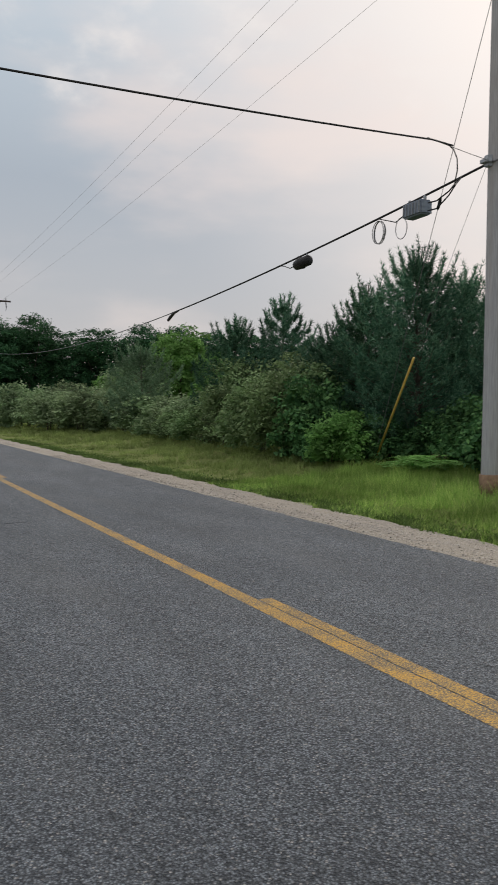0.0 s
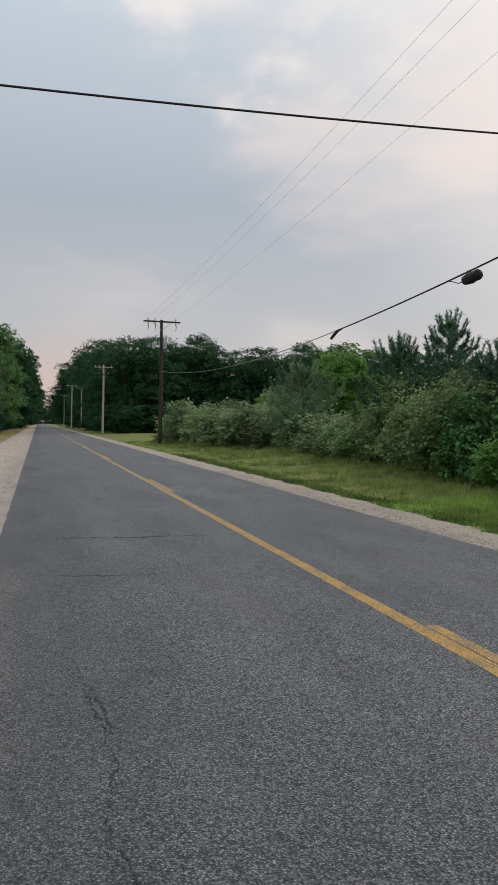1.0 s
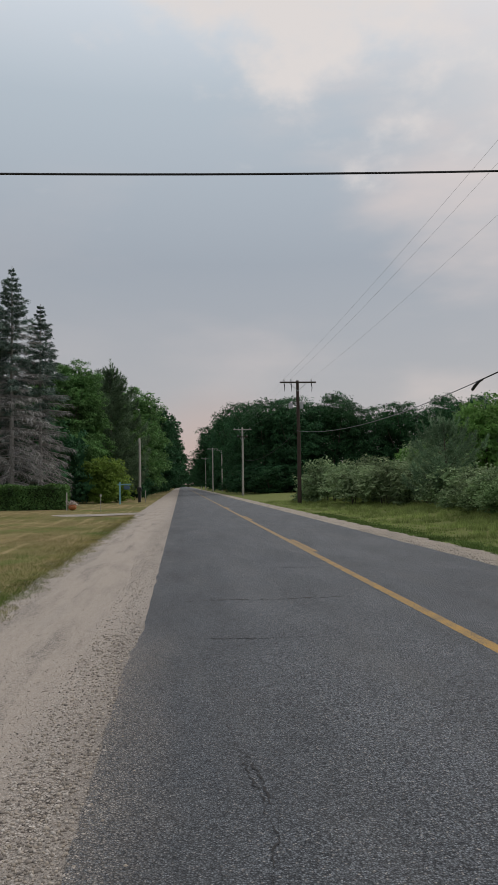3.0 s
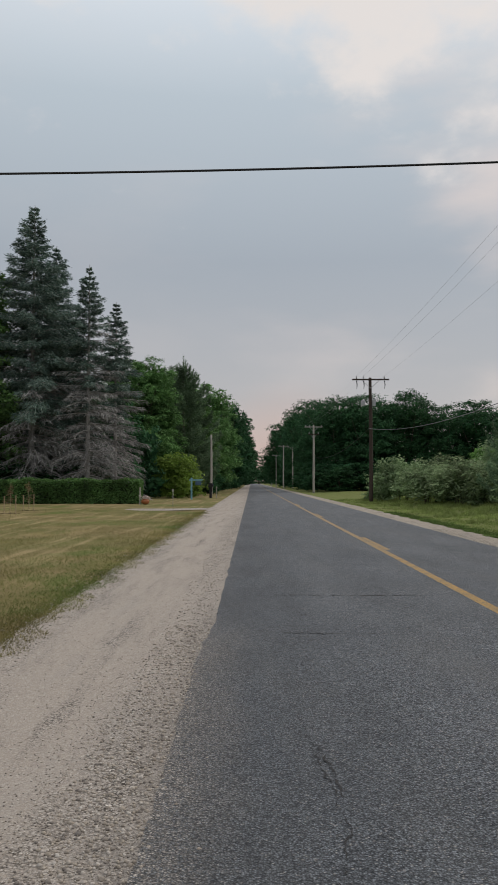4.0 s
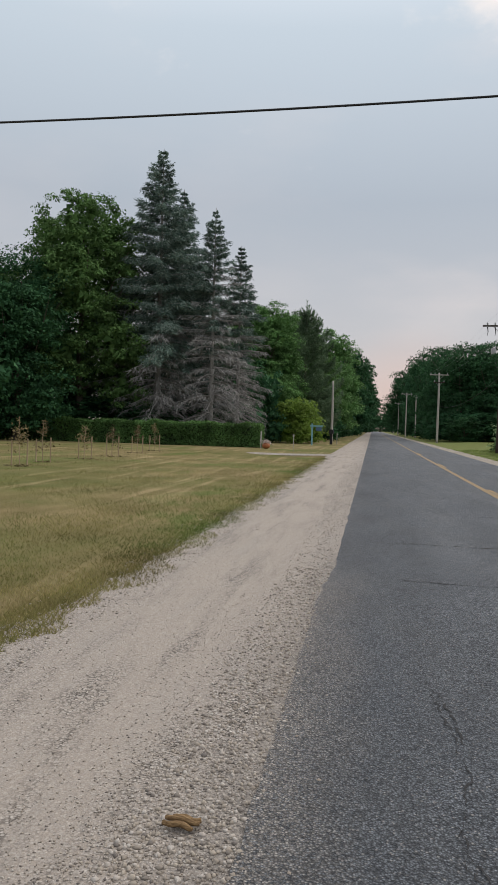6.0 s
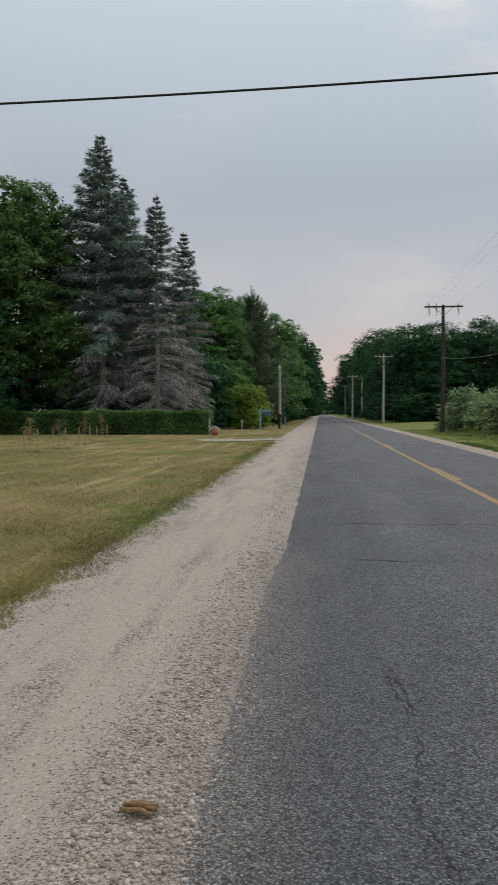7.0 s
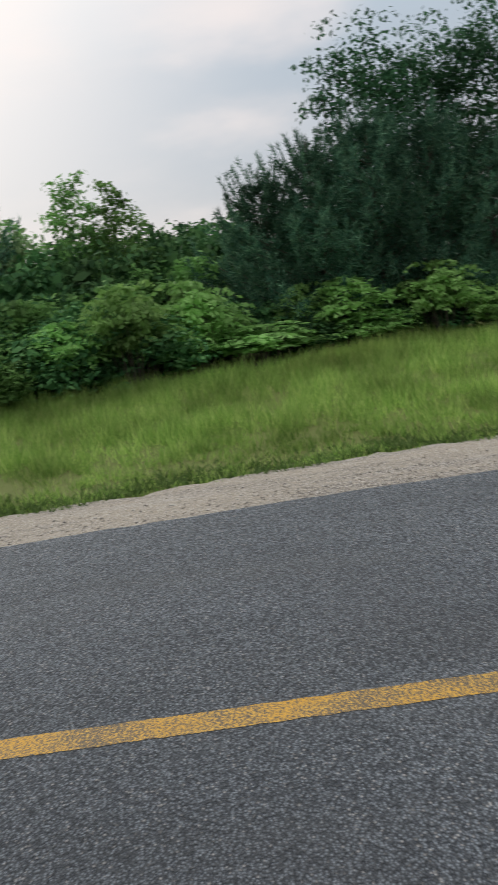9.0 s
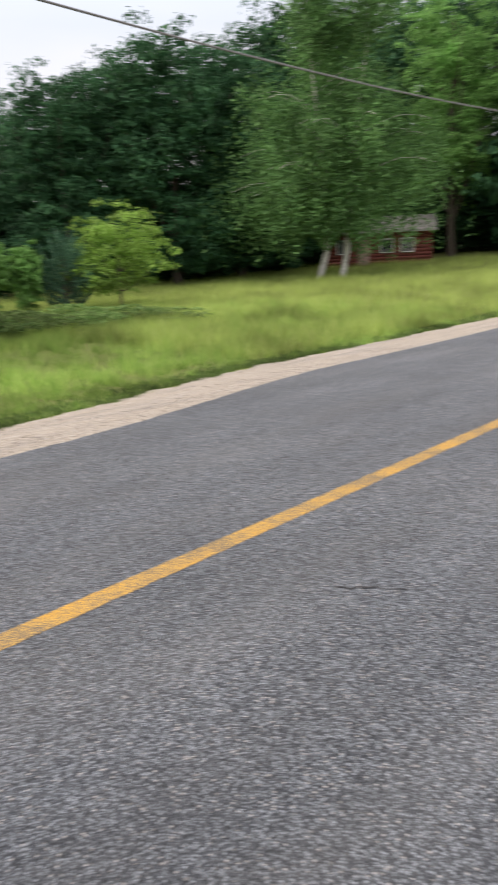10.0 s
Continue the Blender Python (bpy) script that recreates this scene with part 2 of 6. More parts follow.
    hgt = N("ShaderNodeMath"); hgt.operation = "ADD"
    L(vor.outputs["Distance"], hgt.inputs[0]); L(grit, hgt.inputs[1])
    bump(nt, b, hgt.outputs[0], 0.85, 0.018)
    return m


def paint_material():
    m, nt, b = shader("worn yellow road paint", 0.7, 0, 0.3)
    v = position(nt)
    wear = noise_of(nt, v, 85, 6, 0.8)
    worn2 = noise_of(nt, v, 3, 3)
    col = blend(nt, span(nt, worn2, 0.3, 0.7), (0.57, 0.31, 0.035), (0.71, 0.44, 0.085))
    add = nt.nodes.new("ShaderNodeMath"); add.operation = "MULTIPLY_ADD"
    nt.links.new(worn2, add.inputs[0]); add.inputs[1].default_value = 0.25; nt.links.new(wear, add.inputs[2])
    col = blend(nt, span(nt, add.outputs[0], 0.56, 0.66), col, (0.11, 0.09, 0.07))
    # with distance north of the stand the colour itself is dulled towards brown
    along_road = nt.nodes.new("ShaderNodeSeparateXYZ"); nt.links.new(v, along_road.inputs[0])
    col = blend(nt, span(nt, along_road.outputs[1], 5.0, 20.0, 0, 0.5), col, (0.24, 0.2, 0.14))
    nt.links.new(col, b.inputs["Base Color"])
    bump(nt, b, wear, 0.5, 0.008)
    return m


def gravel_material(name, sand, stone, dark, stones=75.0, crumbly=True):
    m, nt, b = shader(name, 0.92, 0, 0.2)
    N, L = nt.nodes.new, nt.links.new
    v = position(nt)
    vor = N("ShaderNodeTexVoronoi"); vor.inputs["Scale"].default_value = stones; L(v, vor.inputs["Vector"])
    sc = N("ShaderNodeSeparateColor"); L(vor.outputs["Color"], sc.inputs[0])
    grain = noise_of(nt, v, 120, 5, 0.7)
    wide = noise_of(nt, position(nt, (1.6, 0.14, 1)), 1.1, 4)
    col = blend(nt, span(nt, grain, 0.3, 0.7), tuple(0.75 * c for c in sand), sand)
    pebbles = blend(nt, sc.outputs[0], dark, stone)
    # a smooth sandy wheel track between two stony bands
    sx = N("ShaderNodeSeparateXYZ"); L(v, sx.inputs[0])
    off = N("ShaderNodeMath"); off.operation = "MULTIPLY_ADD"
    L(wide, off.inputs[0]); off.inputs[1].default_value = 0.9; L(sx.outputs[0], off.inputs[2])
    dist = N("ShaderNodeMath"); dist.operation = "ADD"; dist.inputs[1].default_value = 1.0; L(off.outputs[0], dist.inputs[0])
    far = N("ShaderNodeMath"); far.operation = "ABSOLUTE"; L(dist.outputs[0], far.inputs[0])
    much = span(nt, far.outputs[0], 0.25, 0.8)
    pick = N("ShaderNodeMath"); pick.operation = "MULTIPLY"
    L(span(nt, sc.outputs[1], 0.35, 0.6), pick.inputs[0]); L(span(nt, much, 0, 1, 0.42, 0.85), pick.inputs[1])
    col = blend(nt, pick.outputs[0], col, pebbles)
    edge = N("ShaderNodeMath"); edge.operation = "MULTIPLY"
    L(span(nt, vor.outputs["Distance"], 0.4, 0.8, 0, 0.6), edge.inputs[0]); L(span(nt, much, 0, 1, 0.4, 1), edge.inputs[1])
    col = blend(nt, edge.outputs[0], col, tuple(0.35 * c for c in sand))
    # grey and mixed with asphalt crumbs towards the carriageway
    fray = N("ShaderNodeMath"); fray.operation = "MULTIPLY_ADD"
    L(noise_of(nt, position(nt, (1, 0.5, 1)), 2.2, 6, 0.7), fray.inputs[0]); fray.inputs[1].default_value = 0.55; L(sx.outputs[0], fray.inputs[2])
    crumbs = blend(nt, span(nt, sc.outputs[2], 0.1, 0.9), (0.065, 0.062, 0.06), (0.39, 0.36, 0.325))
    spill = N("ShaderNodeMath"); spill.operation = "MULTIPLY"
    L(span(nt, fray.outputs[0], -0.5, -0.16, 0, 0.85 if crumbly else 0.0), spill.inputs[0]); L(span(nt, sx.outputs[1], 6.5, 10.0, 1, 0.2), spill.inputs[1])
    col = blend(nt, spill.outputs[0], col, crumbs)
    # scattered darker, coarser patches
    col = blend(nt, span(nt, noise_of(nt, position(nt, (1.6, 0.2, 1)), 1.7, 4, 0.6), 0.55, 0.66, 0, 0.4), col, blend(nt, sc.outputs[2], (0.15, 0.14, 0.13), (0.56, 0.52, 0.475)))
    # larger stones with dark gaps between them, in drifts
    big = N("ShaderNodeTexVoronoi"); big.inputs["Scale"].default_value = 58; L(v, big.inputs["Vector"])
    bc = N("ShaderNodeSeparateColor"); L(big.outputs["Color"], bc.inputs[0])
    drift = N("ShaderNodeMath"); drift.operation = "MULTIPLY"
    L(span(nt, noise_of(nt, position(nt, (1.7, 0.22, 1)), 1.9, 5, 0.65), 0.48, 0.66), drift.inputs[0]); L(span(nt, bc.outputs[1], 0.3, 0.45), drift.inputs[1])
    rock = blend(nt, span(nt, big.outputs["Distance"], 0.34, 0.6), blend(nt, bc.outputs[0], (0.26, 0.235, 0.21), (0.66, 0.62, 0.57)), (0.07, 0.062, 0.055))
    col = blend(nt, drift.outputs[0], col, rock)
    L(col, b.inputs["Base Color"])
    inv = N("ShaderNodeMath"); inv.operation = "MULTIPLY_ADD"; inv.inputs[1].default_value = -0.45
    L(sc.outputs[1], inv.inputs[0]); L(grain, inv.inputs[2])
    bump(nt, b, inv.outputs[0], 0.55, 0.014)
    return m


def ground_material():
    """Lawn to the west of the road, rough grass to the east, drier and brown in patches."""
    m, nt, b = shader("grass ground", 0.95, 0, 0.1)
    N, L = nt.nodes.new, nt.links.new
    v = position(nt)
    fine, mid, wide = noise_of(nt, v, 38, 6, 0.75), noise_of(nt, position(nt, (1, 0.45, 1)), 0.9, 5), noise_of(nt, v, 0.13, 4)
    lawn = blend(nt, span(nt, fine, 0.3, 0.7), (0.12, 0.1, 0.04), (0.25, 0.205, 0.1))
    lawn = blend(nt, span(nt, mid, 0.42, 0.6, 0, 0.85), lawn, (0.28, 0.225, 0.115))
    lawn = blend(nt, span(nt, wide, 0.42, 0.6, 0, 0.7), lawn, (0.11, 0.13, 0.038))
    turned = N("ShaderNodeMapping"); turned.inputs["Rotation"].default_value = (0, 0, radians(-32)); turned.inputs["Scale"].default_value = (2.2, 0.16, 1); L(v, turned.inputs[0])
    lawn = blend(nt, span(nt, noise_of(nt, turned.outputs[0], 0.8, 4, 0.6), 0.54, 0.68, 0, 0.75), lawn, (0.36, 0.29, 0.16))
    lawn = blend(nt, span(nt, noise_of(nt, position(nt, (1, 0.5, 1)), 0.42, 4, 0.6), 0.55, 0.66, 0, 0.6), lawn, (0.1, 0.15, 0.035))
    rough = blend(nt, span(nt, fine, 0.3, 0.7), (0.1, 0.125, 0.04), (0.19, 0.22, 0.075))
    rough = blend(nt, span(nt, wide, 0.4, 0.65, 0, 0.5), rough, (0.15, 0.17, 0.05))
    sep = N("ShaderNodeSeparateXYZ"); L(v, sep.inputs[0])
    side = span(nt, sep.outputs[0], 1.0, 5.0)
    col = blend(nt, side, lawn, rough)
    L(col, b.inputs["Base Color"])
    bump(nt, b, fine, 0.6, 0.03)
    return m


ASPHALT, PAINT, GROUND = asphalt_material(), paint_material(), ground_material()
GRAVEL = gravel_material("sandy shoulder gravel", (0.45, 0.398, 0.345), (0.64, 0.60, 0.55), (0.22, 0.2, 0.19), 105.0)
GRAVEL_EAST = gravel_material("pale sandy verge gravel", (0.42, 0.37, 0.295), (0.6, 0.56, 0.5), (0.25, 0.22, 0.2), crumbly=False)
TAR = mottled("dark crack", (0.02, 0.02, 0.022), (0.05, 0.05, 0.052), 60, 4)
POLE_GREY = mottled("weathered grey pole wood", (0.31, 0.31, 0.33), (0.48, 0.48, 0.5), 9, 0.8, stretch=(6, 6, 0.35), relief=0.5, stain=(0.36, 0.335, 0.31))
POLE_DARK = mottled("dark creosoted pole wood", (0.03, 0.022, 0.018), (0.075, 0.055, 0.045), 9, 0.8, stretch=(6, 6, 0.35), relief=0.5)
POLE_PALE = mottled("pale pole wood", (0.3, 0.28, 0.26), (0.48, 0.46, 0.43), 9, 0.8, stretch=(6, 6, 0.35), relief=0.4)
BLACK = mottled("black cable sheath", (0.012, 0.012, 0.014), (0.03, 0.03, 0.032), 20, 2, 0.55, 0.1)
# southern run of the black cable: overexposure and blur put into a lighter grey
CABLE_PALE = mottled("black cable sheath in overexposed grey", (0.13, 0.13, 0.135), (0.24, 0.24, 0.25), 20, 2, 0.6, 0.1)
WIRE = mottled("grey steel wire", (0.16, 0.16, 0.17), (0.3, 0.3, 0.31), 30, 2, 0.5, 0.1, metal=0.6)
LINE = mottled("dull aluminium line", (0.3, 0.3, 0.32), (0.45, 0.45, 0.47), 30, 2, 0.6, 0.1)
STEEL = mottled("galvanised steel", (0.3, 0.31, 0.33), (0.48, 0.49, 0.5), 25, 3, 0.45, 0.15, metal=0.7)
YELLOW = mottled("faded yellow plastic guard", (0.5, 0.33, 0.06), (0.68, 0.48, 0.12), 14, 2, 0.5, 0.1)
BARK = mottled("grey-brown bark", (0.05, 0.04, 0.032), (0.15, 0.125, 0.1), 14, 2, relief=0.7, stretch=(3, 3, 0.7))
BARK_GREY = mottled("grey dead wood", (0.2, 0.19, 0.18), (0.36, 0.35, 0.34), 14, 2, relief=0.6, stretch=(3, 3, 0.7))
BIRCH = mottled("white birch bark", (0.5, 0.48, 0.45), (0.8, 0.78, 0.74), 5, 2, stretch=(1, 1, 7), relief=0.3, stain=(0.3, 0.27, 0.24))
LEAF_DARK = leafy("dark broad leaves", (0.019, 0.06, 0.03), (0.036, 0.105, 0.045), (0.074, 0.178, 0.07))
LEAF_MID = leafy("mid green leaves", (0.058, 0.132, 0.045), (0.106, 0.218, 0.07), (0.185, 0.325, 0.112))
LEAF_LIGHT = leafy("light yellow-green leaves", (0.091, 0.194, 0.05), (0.155, 0.307, 0.085), (0.244, 0.421, 0.14), 0.5)
LEAF_OLIVE = leafy("grey-green shrub leaves", (0.085, 0.15, 0.06), (0.155, 0.24, 0.1), (0.29, 0.37, 0.19))
NEEDLE_PINE = leafy("blue-green pine needles", (0.022, 0.068, 0.044), (0.062, 0.15, 0.088), (0.2, 0.34, 0.2), 0.2, even=0.8)
NEEDLE_SPRUCE = leafy("grey-green spruce needles", (0.05, 0.09, 0.075), (0.125, 0.19, 0.16), (0.32, 0.4, 0.36), 0.15, even=0.85)
NEEDLE_SOFT = leafy("soft grey-green pine needles", (0.06, 0.105, 0.06), (0.125, 0.2, 0.115), (0.26, 0.36, 0.22), 0.25, even=0.7)
TWIG_DEAD = leafy("bare grey twigs", (0.14, 0.14, 0.14), (0.26, 0.257, 0.255), (0.46, 0.455, 0.45), 0.05, 0.9, even=1.0)
GRASS_TALL = leafy("tall verge grass", (0.12, 0.21, 0.042), (0.23, 0.36, 0.078), (0.45, 0.53, 0.17), 0.4, even=1.0)
GRASS_DULL = leafy("dull mixed verge grass", (0.13, 0.17, 0.05), (0.21, 0.265, 0.085), (0.34, 0.36, 0.15), 0.35)
GRASS_HAY = leafy("yellowing field grass", (0.19, 0.25, 0.055), (0.29, 0.355, 0.095), (0.42, 0.45, 0.18), 0.4)
GRASS_LAWN = leafy("short dry lawn grass", (0.11, 0.12, 0.04), (0.2, 0.18, 0.07), (0.34, 0.28, 0.14), 0.3, fresh=(0.115, 0.185, 0.045), pale=(0.42, 0.34, 0.2))

# ---- building helpers ----


def finish(name, bm, material, parent=None, label="", smooth=False):
    me = bpy.data.meshes.new(name)
    bm.to_mesh(me)
    bm.free()
    me.materials.append(material)
    if smooth:
        me.polygons.foreach_set("use_smooth", [True] * len(me.polygons))
    ob = new(name, me)
    if parent:
        ob.parent = parent
    if label:
        tagged(ob, label)
    return ob


part = finish


def thing(name, x, y, z, label, category, group="", turn=0.0):
    ob = new(name)
    ob.empty_display_size = 0.2
    ob.matrix_basis = pose(x, y, z, 0, 0, turn)
    return tagged(ob, label, category, group)


def mesh_of(name, verts, faces, material, smooth=False):
    """A mesh from numpy arrays; faces all with the same number of corners."""
    me = bpy.data.meshes.new(name)
    verts, faces = np.asarray(verts, np.float32), np.asarray(faces, np.int32)
    n, k = faces.shape
    me.vertices.add(len(verts)); me.vertices.foreach_set("co", verts.ravel())
    me.loops.add(n * k); me.loops.foreach_set("vertex_index", faces.ravel())
    me.polygons.add(n)
    me.polygons.foreach_set("loop_start", np.arange(0, n * k, k, dtype=np.int32))
    me.polygons.foreach_set("loop_total", np.full(n, k, np.int32))
    me.materials.append(material)
    if smooth:
        me.polygons.foreach_set("use_smooth", np.ones(n, bool))
    me.update(calc_edges=True)
    return me


def child(name, me, parent, label=""):
    ob = new(name, me)
    ob.parent = parent
    if label:
        tagged(ob, label)
    return ob


def tube_arrays(path, radii, sides=8):
    """Vertices and quads of a round tube along a path of points."""
    path, radii = np.asarray(path, float), np.asarray(radii, float)
    d = np.gradient(path, axis=0)
    d /= np.linalg.norm(d, axis=1)[:, None] + 1e-9
    ref = np.where(np.abs(d[:, 2:3]) > 0.9, [[1.0, 0, 0]], [[0, 0, 1.0]])
    u = np.cross(d, ref); u /= np.linalg.norm(u, axis=1)[:, None] + 1e-9
    w = np.cross(d, u)
    a = np.arange(sides) * 2 * np.pi / sides
    v = path[:, None] + radii[:, None, None] * (np.cos(a)[None, :, None] * u[:, None] + np.sin(a)[None, :, None] * w[:, None])
    n = len(path)
    i, j = np.meshgrid(np.arange(n - 1), np.arange(sides), indexing="ij")
    k = (j + 1) % sides
    f = np.stack([i * sides + j, i * sides + k, (i + 1) * sides + k, (i + 1) * sides + j], -1).reshape(-1, 4)
    return v.reshape(-1, 3), f


def joined(pieces):
    vs, fs, n = [], [], 0
    for v, f in pieces:
        vs.append(v); fs.append(f + n); n += len(v)
    return np.concatenate(vs), np.concatenate(fs)


def tubes(name, runs, material, parent=None, sides=8, label=""):
    me = mesh_of(name, *joined([tube_arrays(p, r, sides) for p, r in runs]), material, True)
    ob = new(name, me)
    if parent:
        ob.parent = parent
    if label:
        tagged(ob, label)
    return ob


def box(bm, x0, x1, y0, y1, z0, z1, bevel=0.0):
    r = bmesh.ops.create_cube(bm, size=1.0, matrix=Matrix.LocRotScale(((x0 + x1) / 2, (y0 + y1) / 2, (z0 + z1) / 2), None, (x1 - x0, y1 - y0, z1 - z0)))
    if bevel:
        es = list({e for v in r["verts"] for e in v.link_edges})
        bmesh.ops.bevel(bm, geom=es, offset=bevel, segments=2, affect="EDGES")


def smooth_step(a, b, x):
    t = np.clip((np.asarray(x, float) - a) / (b - a), 0, 1)
    return t * t * (3 - 2 * t)


def land(x, y):
    """The height of the land: flat along the road, rising gently to the south and under the eastern scrub."""
    x, y = np.asarray(x, float), np.asarray(y, float)
    s = np.maximum(0, -y - 9)
    south = np.where(s < 45, 0.00085 * s * s, 0.00085 * 45 * 45 + 0.06 * np.minimum(s - 45, 60))
    east = 0.22 * smooth_step(9.5, 15, x)
    west = -0.05 * smooth_step(-2.5, -5, x)
    return south + east + west


def spot(bearing, distance):
    """Plan position at a bearing clockwise from north, seen from the stand on the road's edge."""
    return distance * math.sin(radians(bearing)), distance * math.cos(radians(bearing))


# ---- ground, road, shoulders ----


def strip(name, x_of, ys, lift, material, label, category, cols=5):
    """A long strip that follows the land; x_of(y) gives its west and east edge."""
    rows = []
    for y in ys:
        a, b = x_of(y)
        xs = np.linspace(a, b, cols)
        rows.append(np.stack([xs, np.full(cols, y), land(xs, y) + lift], 1))
    v = np.concatenate(rows)
    i, j = np.meshgrid(np.arange(len(ys) - 1), np.arange(cols - 1), indexing="ij")
    f = np.stack([i * cols + j, i * cols + j + 1, (i + 1) * cols + j + 1, (i + 1) * cols + j], -1).reshape(-1, 4)
    return tagged(new(name, mesh_of(name, v, f, material)), label, category, kind="structure")


def make_ground():
    half = np.concatenate([np.arange(0, 24, 0.75), np.arange(24, 90, 3), np.geomspace(90, 1800, 22)])
    xs = np.concatenate([-half[:0:-1], half])
    x, y = np.meshgrid(xs, xs, indexing="ij")
    bumps = np.array([noise.noise((a * 0.35, b * 0.35, 2.0)) for a, b in zip(x.ravel(), y.ravel())]).reshape(x.shape)
    off_road = np.maximum(smooth_step(-2.5, -6, x), smooth_step(7.5, 10, x))
    z = land(x, y) - 0.045 + 0.032 * smooth_step(-1.6, -2.7, x) + 0.035 * bumps * off_road
    n = len(xs)
    i, j = np.meshgrid(np.arange(n - 1), np.arange(n - 1), indexing="ij")
    f = np.stack([i * n + j, (i + 1) * n + j, (i + 1) * n + j + 1, i * n + j + 1], -1).reshape(-1, 4)
    ob = new("ground", mesh_of("ground", np.stack([x, y, z], -1).reshape(-1, 3), f, GROUND, True))
    tagged(ob, "grassy ground, mown and browning lawn beside rough verge", "ground", kind="structure")


def wave(y, seed, size, step=0.7):
    return size * (noise.noise((y / step, seed, 0.0)) + 0.6 * noise.noise((y / step * 3.1, seed, 5.0)))


make_ground()
YS = np.concatenate([np.linspace(-110, -20, 40), np.arange(-19.8, 45, 0.12), np.linspace(45, 120, 120), np.linspace(122, 620, 60)])
strip("road", lambda y: (-0.41 - 0.07 * float(smooth_step(8.8, 7.2, y)) + wave(y, 1.0, 0.035), 5.97 + 0.25 * float(smooth_step(3, -2, y)) + 0.85 * float(smooth_step(-4, -11, y)) + wave(y, 2.0, 0.04)), YS, 0.0, ASPHALT,
      "weathered grey asphalt country road with cracked ragged edges", "road", 9)
strip("shoulder_west", lambda y: (-2.48 - 0.35 * float(smooth_step(7.5, 4.5, y)) + wave(y, 3.0, 0.16, 1.3), -0.2), YS, -0.006, GRAVEL,
      "wide sandy gravel shoulder with loose stones beside the asphalt", "shoulder", 7)
strip("shoulder_east", lambda y: (5.87, 7.0 + 0.5 * float(smooth_step(3, -2, y)) + 0.85 * float(smooth_step(-4, -11, y)) + wave(y, 4.0, 0.2, 0.6)), YS, -0.014, GRAVEL_EAST,
      "narrow sandy gravel shoulder along the grass verge", "shoulder", 5)


def stripe(y0, y1, x0, x1, label):
    ys = np.arange(y0, y1 + 0.01, 0.05) if y1 - y0 < 60 else np.concatenate([np.arange(y0, -18, 1.0), np.arange(-18, 30, 0.05), np.arange(30, y1, 0.5)])
    ob = strip("road_marking", lambda y: (x0 + wave(y, x0, 0.008, 0.09), x1 + wave(y, x1, 0.008, 0.09)), ys, 0.002, PAINT, label, "road marking", 2)
    ob["group"] = "yellow centre line"


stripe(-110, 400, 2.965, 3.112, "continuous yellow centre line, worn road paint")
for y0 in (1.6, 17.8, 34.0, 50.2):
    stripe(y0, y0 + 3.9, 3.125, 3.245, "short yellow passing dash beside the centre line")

# ---- utility poles and wires ----


def sagging(a, b, sag, n=40):
    t = np.linspace(0, 1, n)[:, None]
    p = np.asarray(a, float) * (1 - t) + np.asarray(b, float) * t
    p[:, 2] -= (4 * sag * t * (1 - t))[:, 0]
    return p


def pole_shaft(height, r0, r1, seed):
    z = np.linspace(-0.3, height, 14)
    p = np.stack([0.02 * np.sin(z * 0.5 + seed), 0.02 * np.cos(z * 0.4 + seed), z], 1)
    return p, np.linspace(r0, r1, 14)


def capped(name, path, radii, material, parent, sides=14, label=""):
    v, f = tube_arrays(path, radii, sides)
    bm = bmesh.new()
    bv = [bm.verts.new(p) for p in v]
    for q in f:
        bm.faces.new([bv[i] for i in q])
    bm.faces.new(bv[-sides:]); bm.faces.new(bv[:sides][::-1])
    return part(name, bm, material, parent, label, True)


def crossarm_set(pole, height, half, at, material, depth=0.12):
    bm = bmesh.new()
    box(bm, -half, half, -0.2, -0.2 + 0.1, height - depth, height, 0.012)
    part("crossarm", bm, material, pole)
    for x in at:
        capped("insulator", [(x, -0.15, height + z) for z in (0, 0.05, 0.09, 0.13, 0.17, 0.24)], [0.02, 0.06, 0.035, 0.06, 0.035, 0.02], STEEL, pole, 8, "grey insulator")
    for s in (-1, 1):
        tubes("brace", [([(0, -0.15, height - 0.75), (s * half * 0.5, -0.15, height - 0.08)], [0.02, 0.02])], STEEL, pole, 6)


def utility_pole(x, y, height, r, material, label, group="utility poles"):
    z = float(land(x, y))
    ob = thing("utility_pole", x, y, z, label, "utility pole", group)
    capped("shaft", *pole_shaft(height, r, r * 0.68, x + y), material, ob)
    return ob


# near grey pole with its through bolts and cable bracket
near_pole = utility_pole(10.35, 10.1, 12.0, 0.165, POLE_GREY, "weathered grey wooden utility pole standing in the grass verge")
crossarm_set(near_pole, 11.5, 1.35, (-1.2, -0.6, 1.1), POLE_GREY)
bm = bmesh.new()
box(bm, -0.24, -0.1, -0.06, 0.06, 5.92, 6.12, 0.01); box(bm, -0.3, -0.2, -0.1, 0.1, 5.98, 6.05, 0.01)
part("cable_bracket", bm, STEEL, near_pole, "small steel cable clamp")
capped("collar", [(0, 0, 0.02), (0, 0, 0.45)], [0.176, 0.174], mottled("rusty stained pole foot", (0.16, 0.1, 0.06), (0.3, 0.2, 0.13), 12, 3), near_pole, 14, "rust-brown stained pole foot")

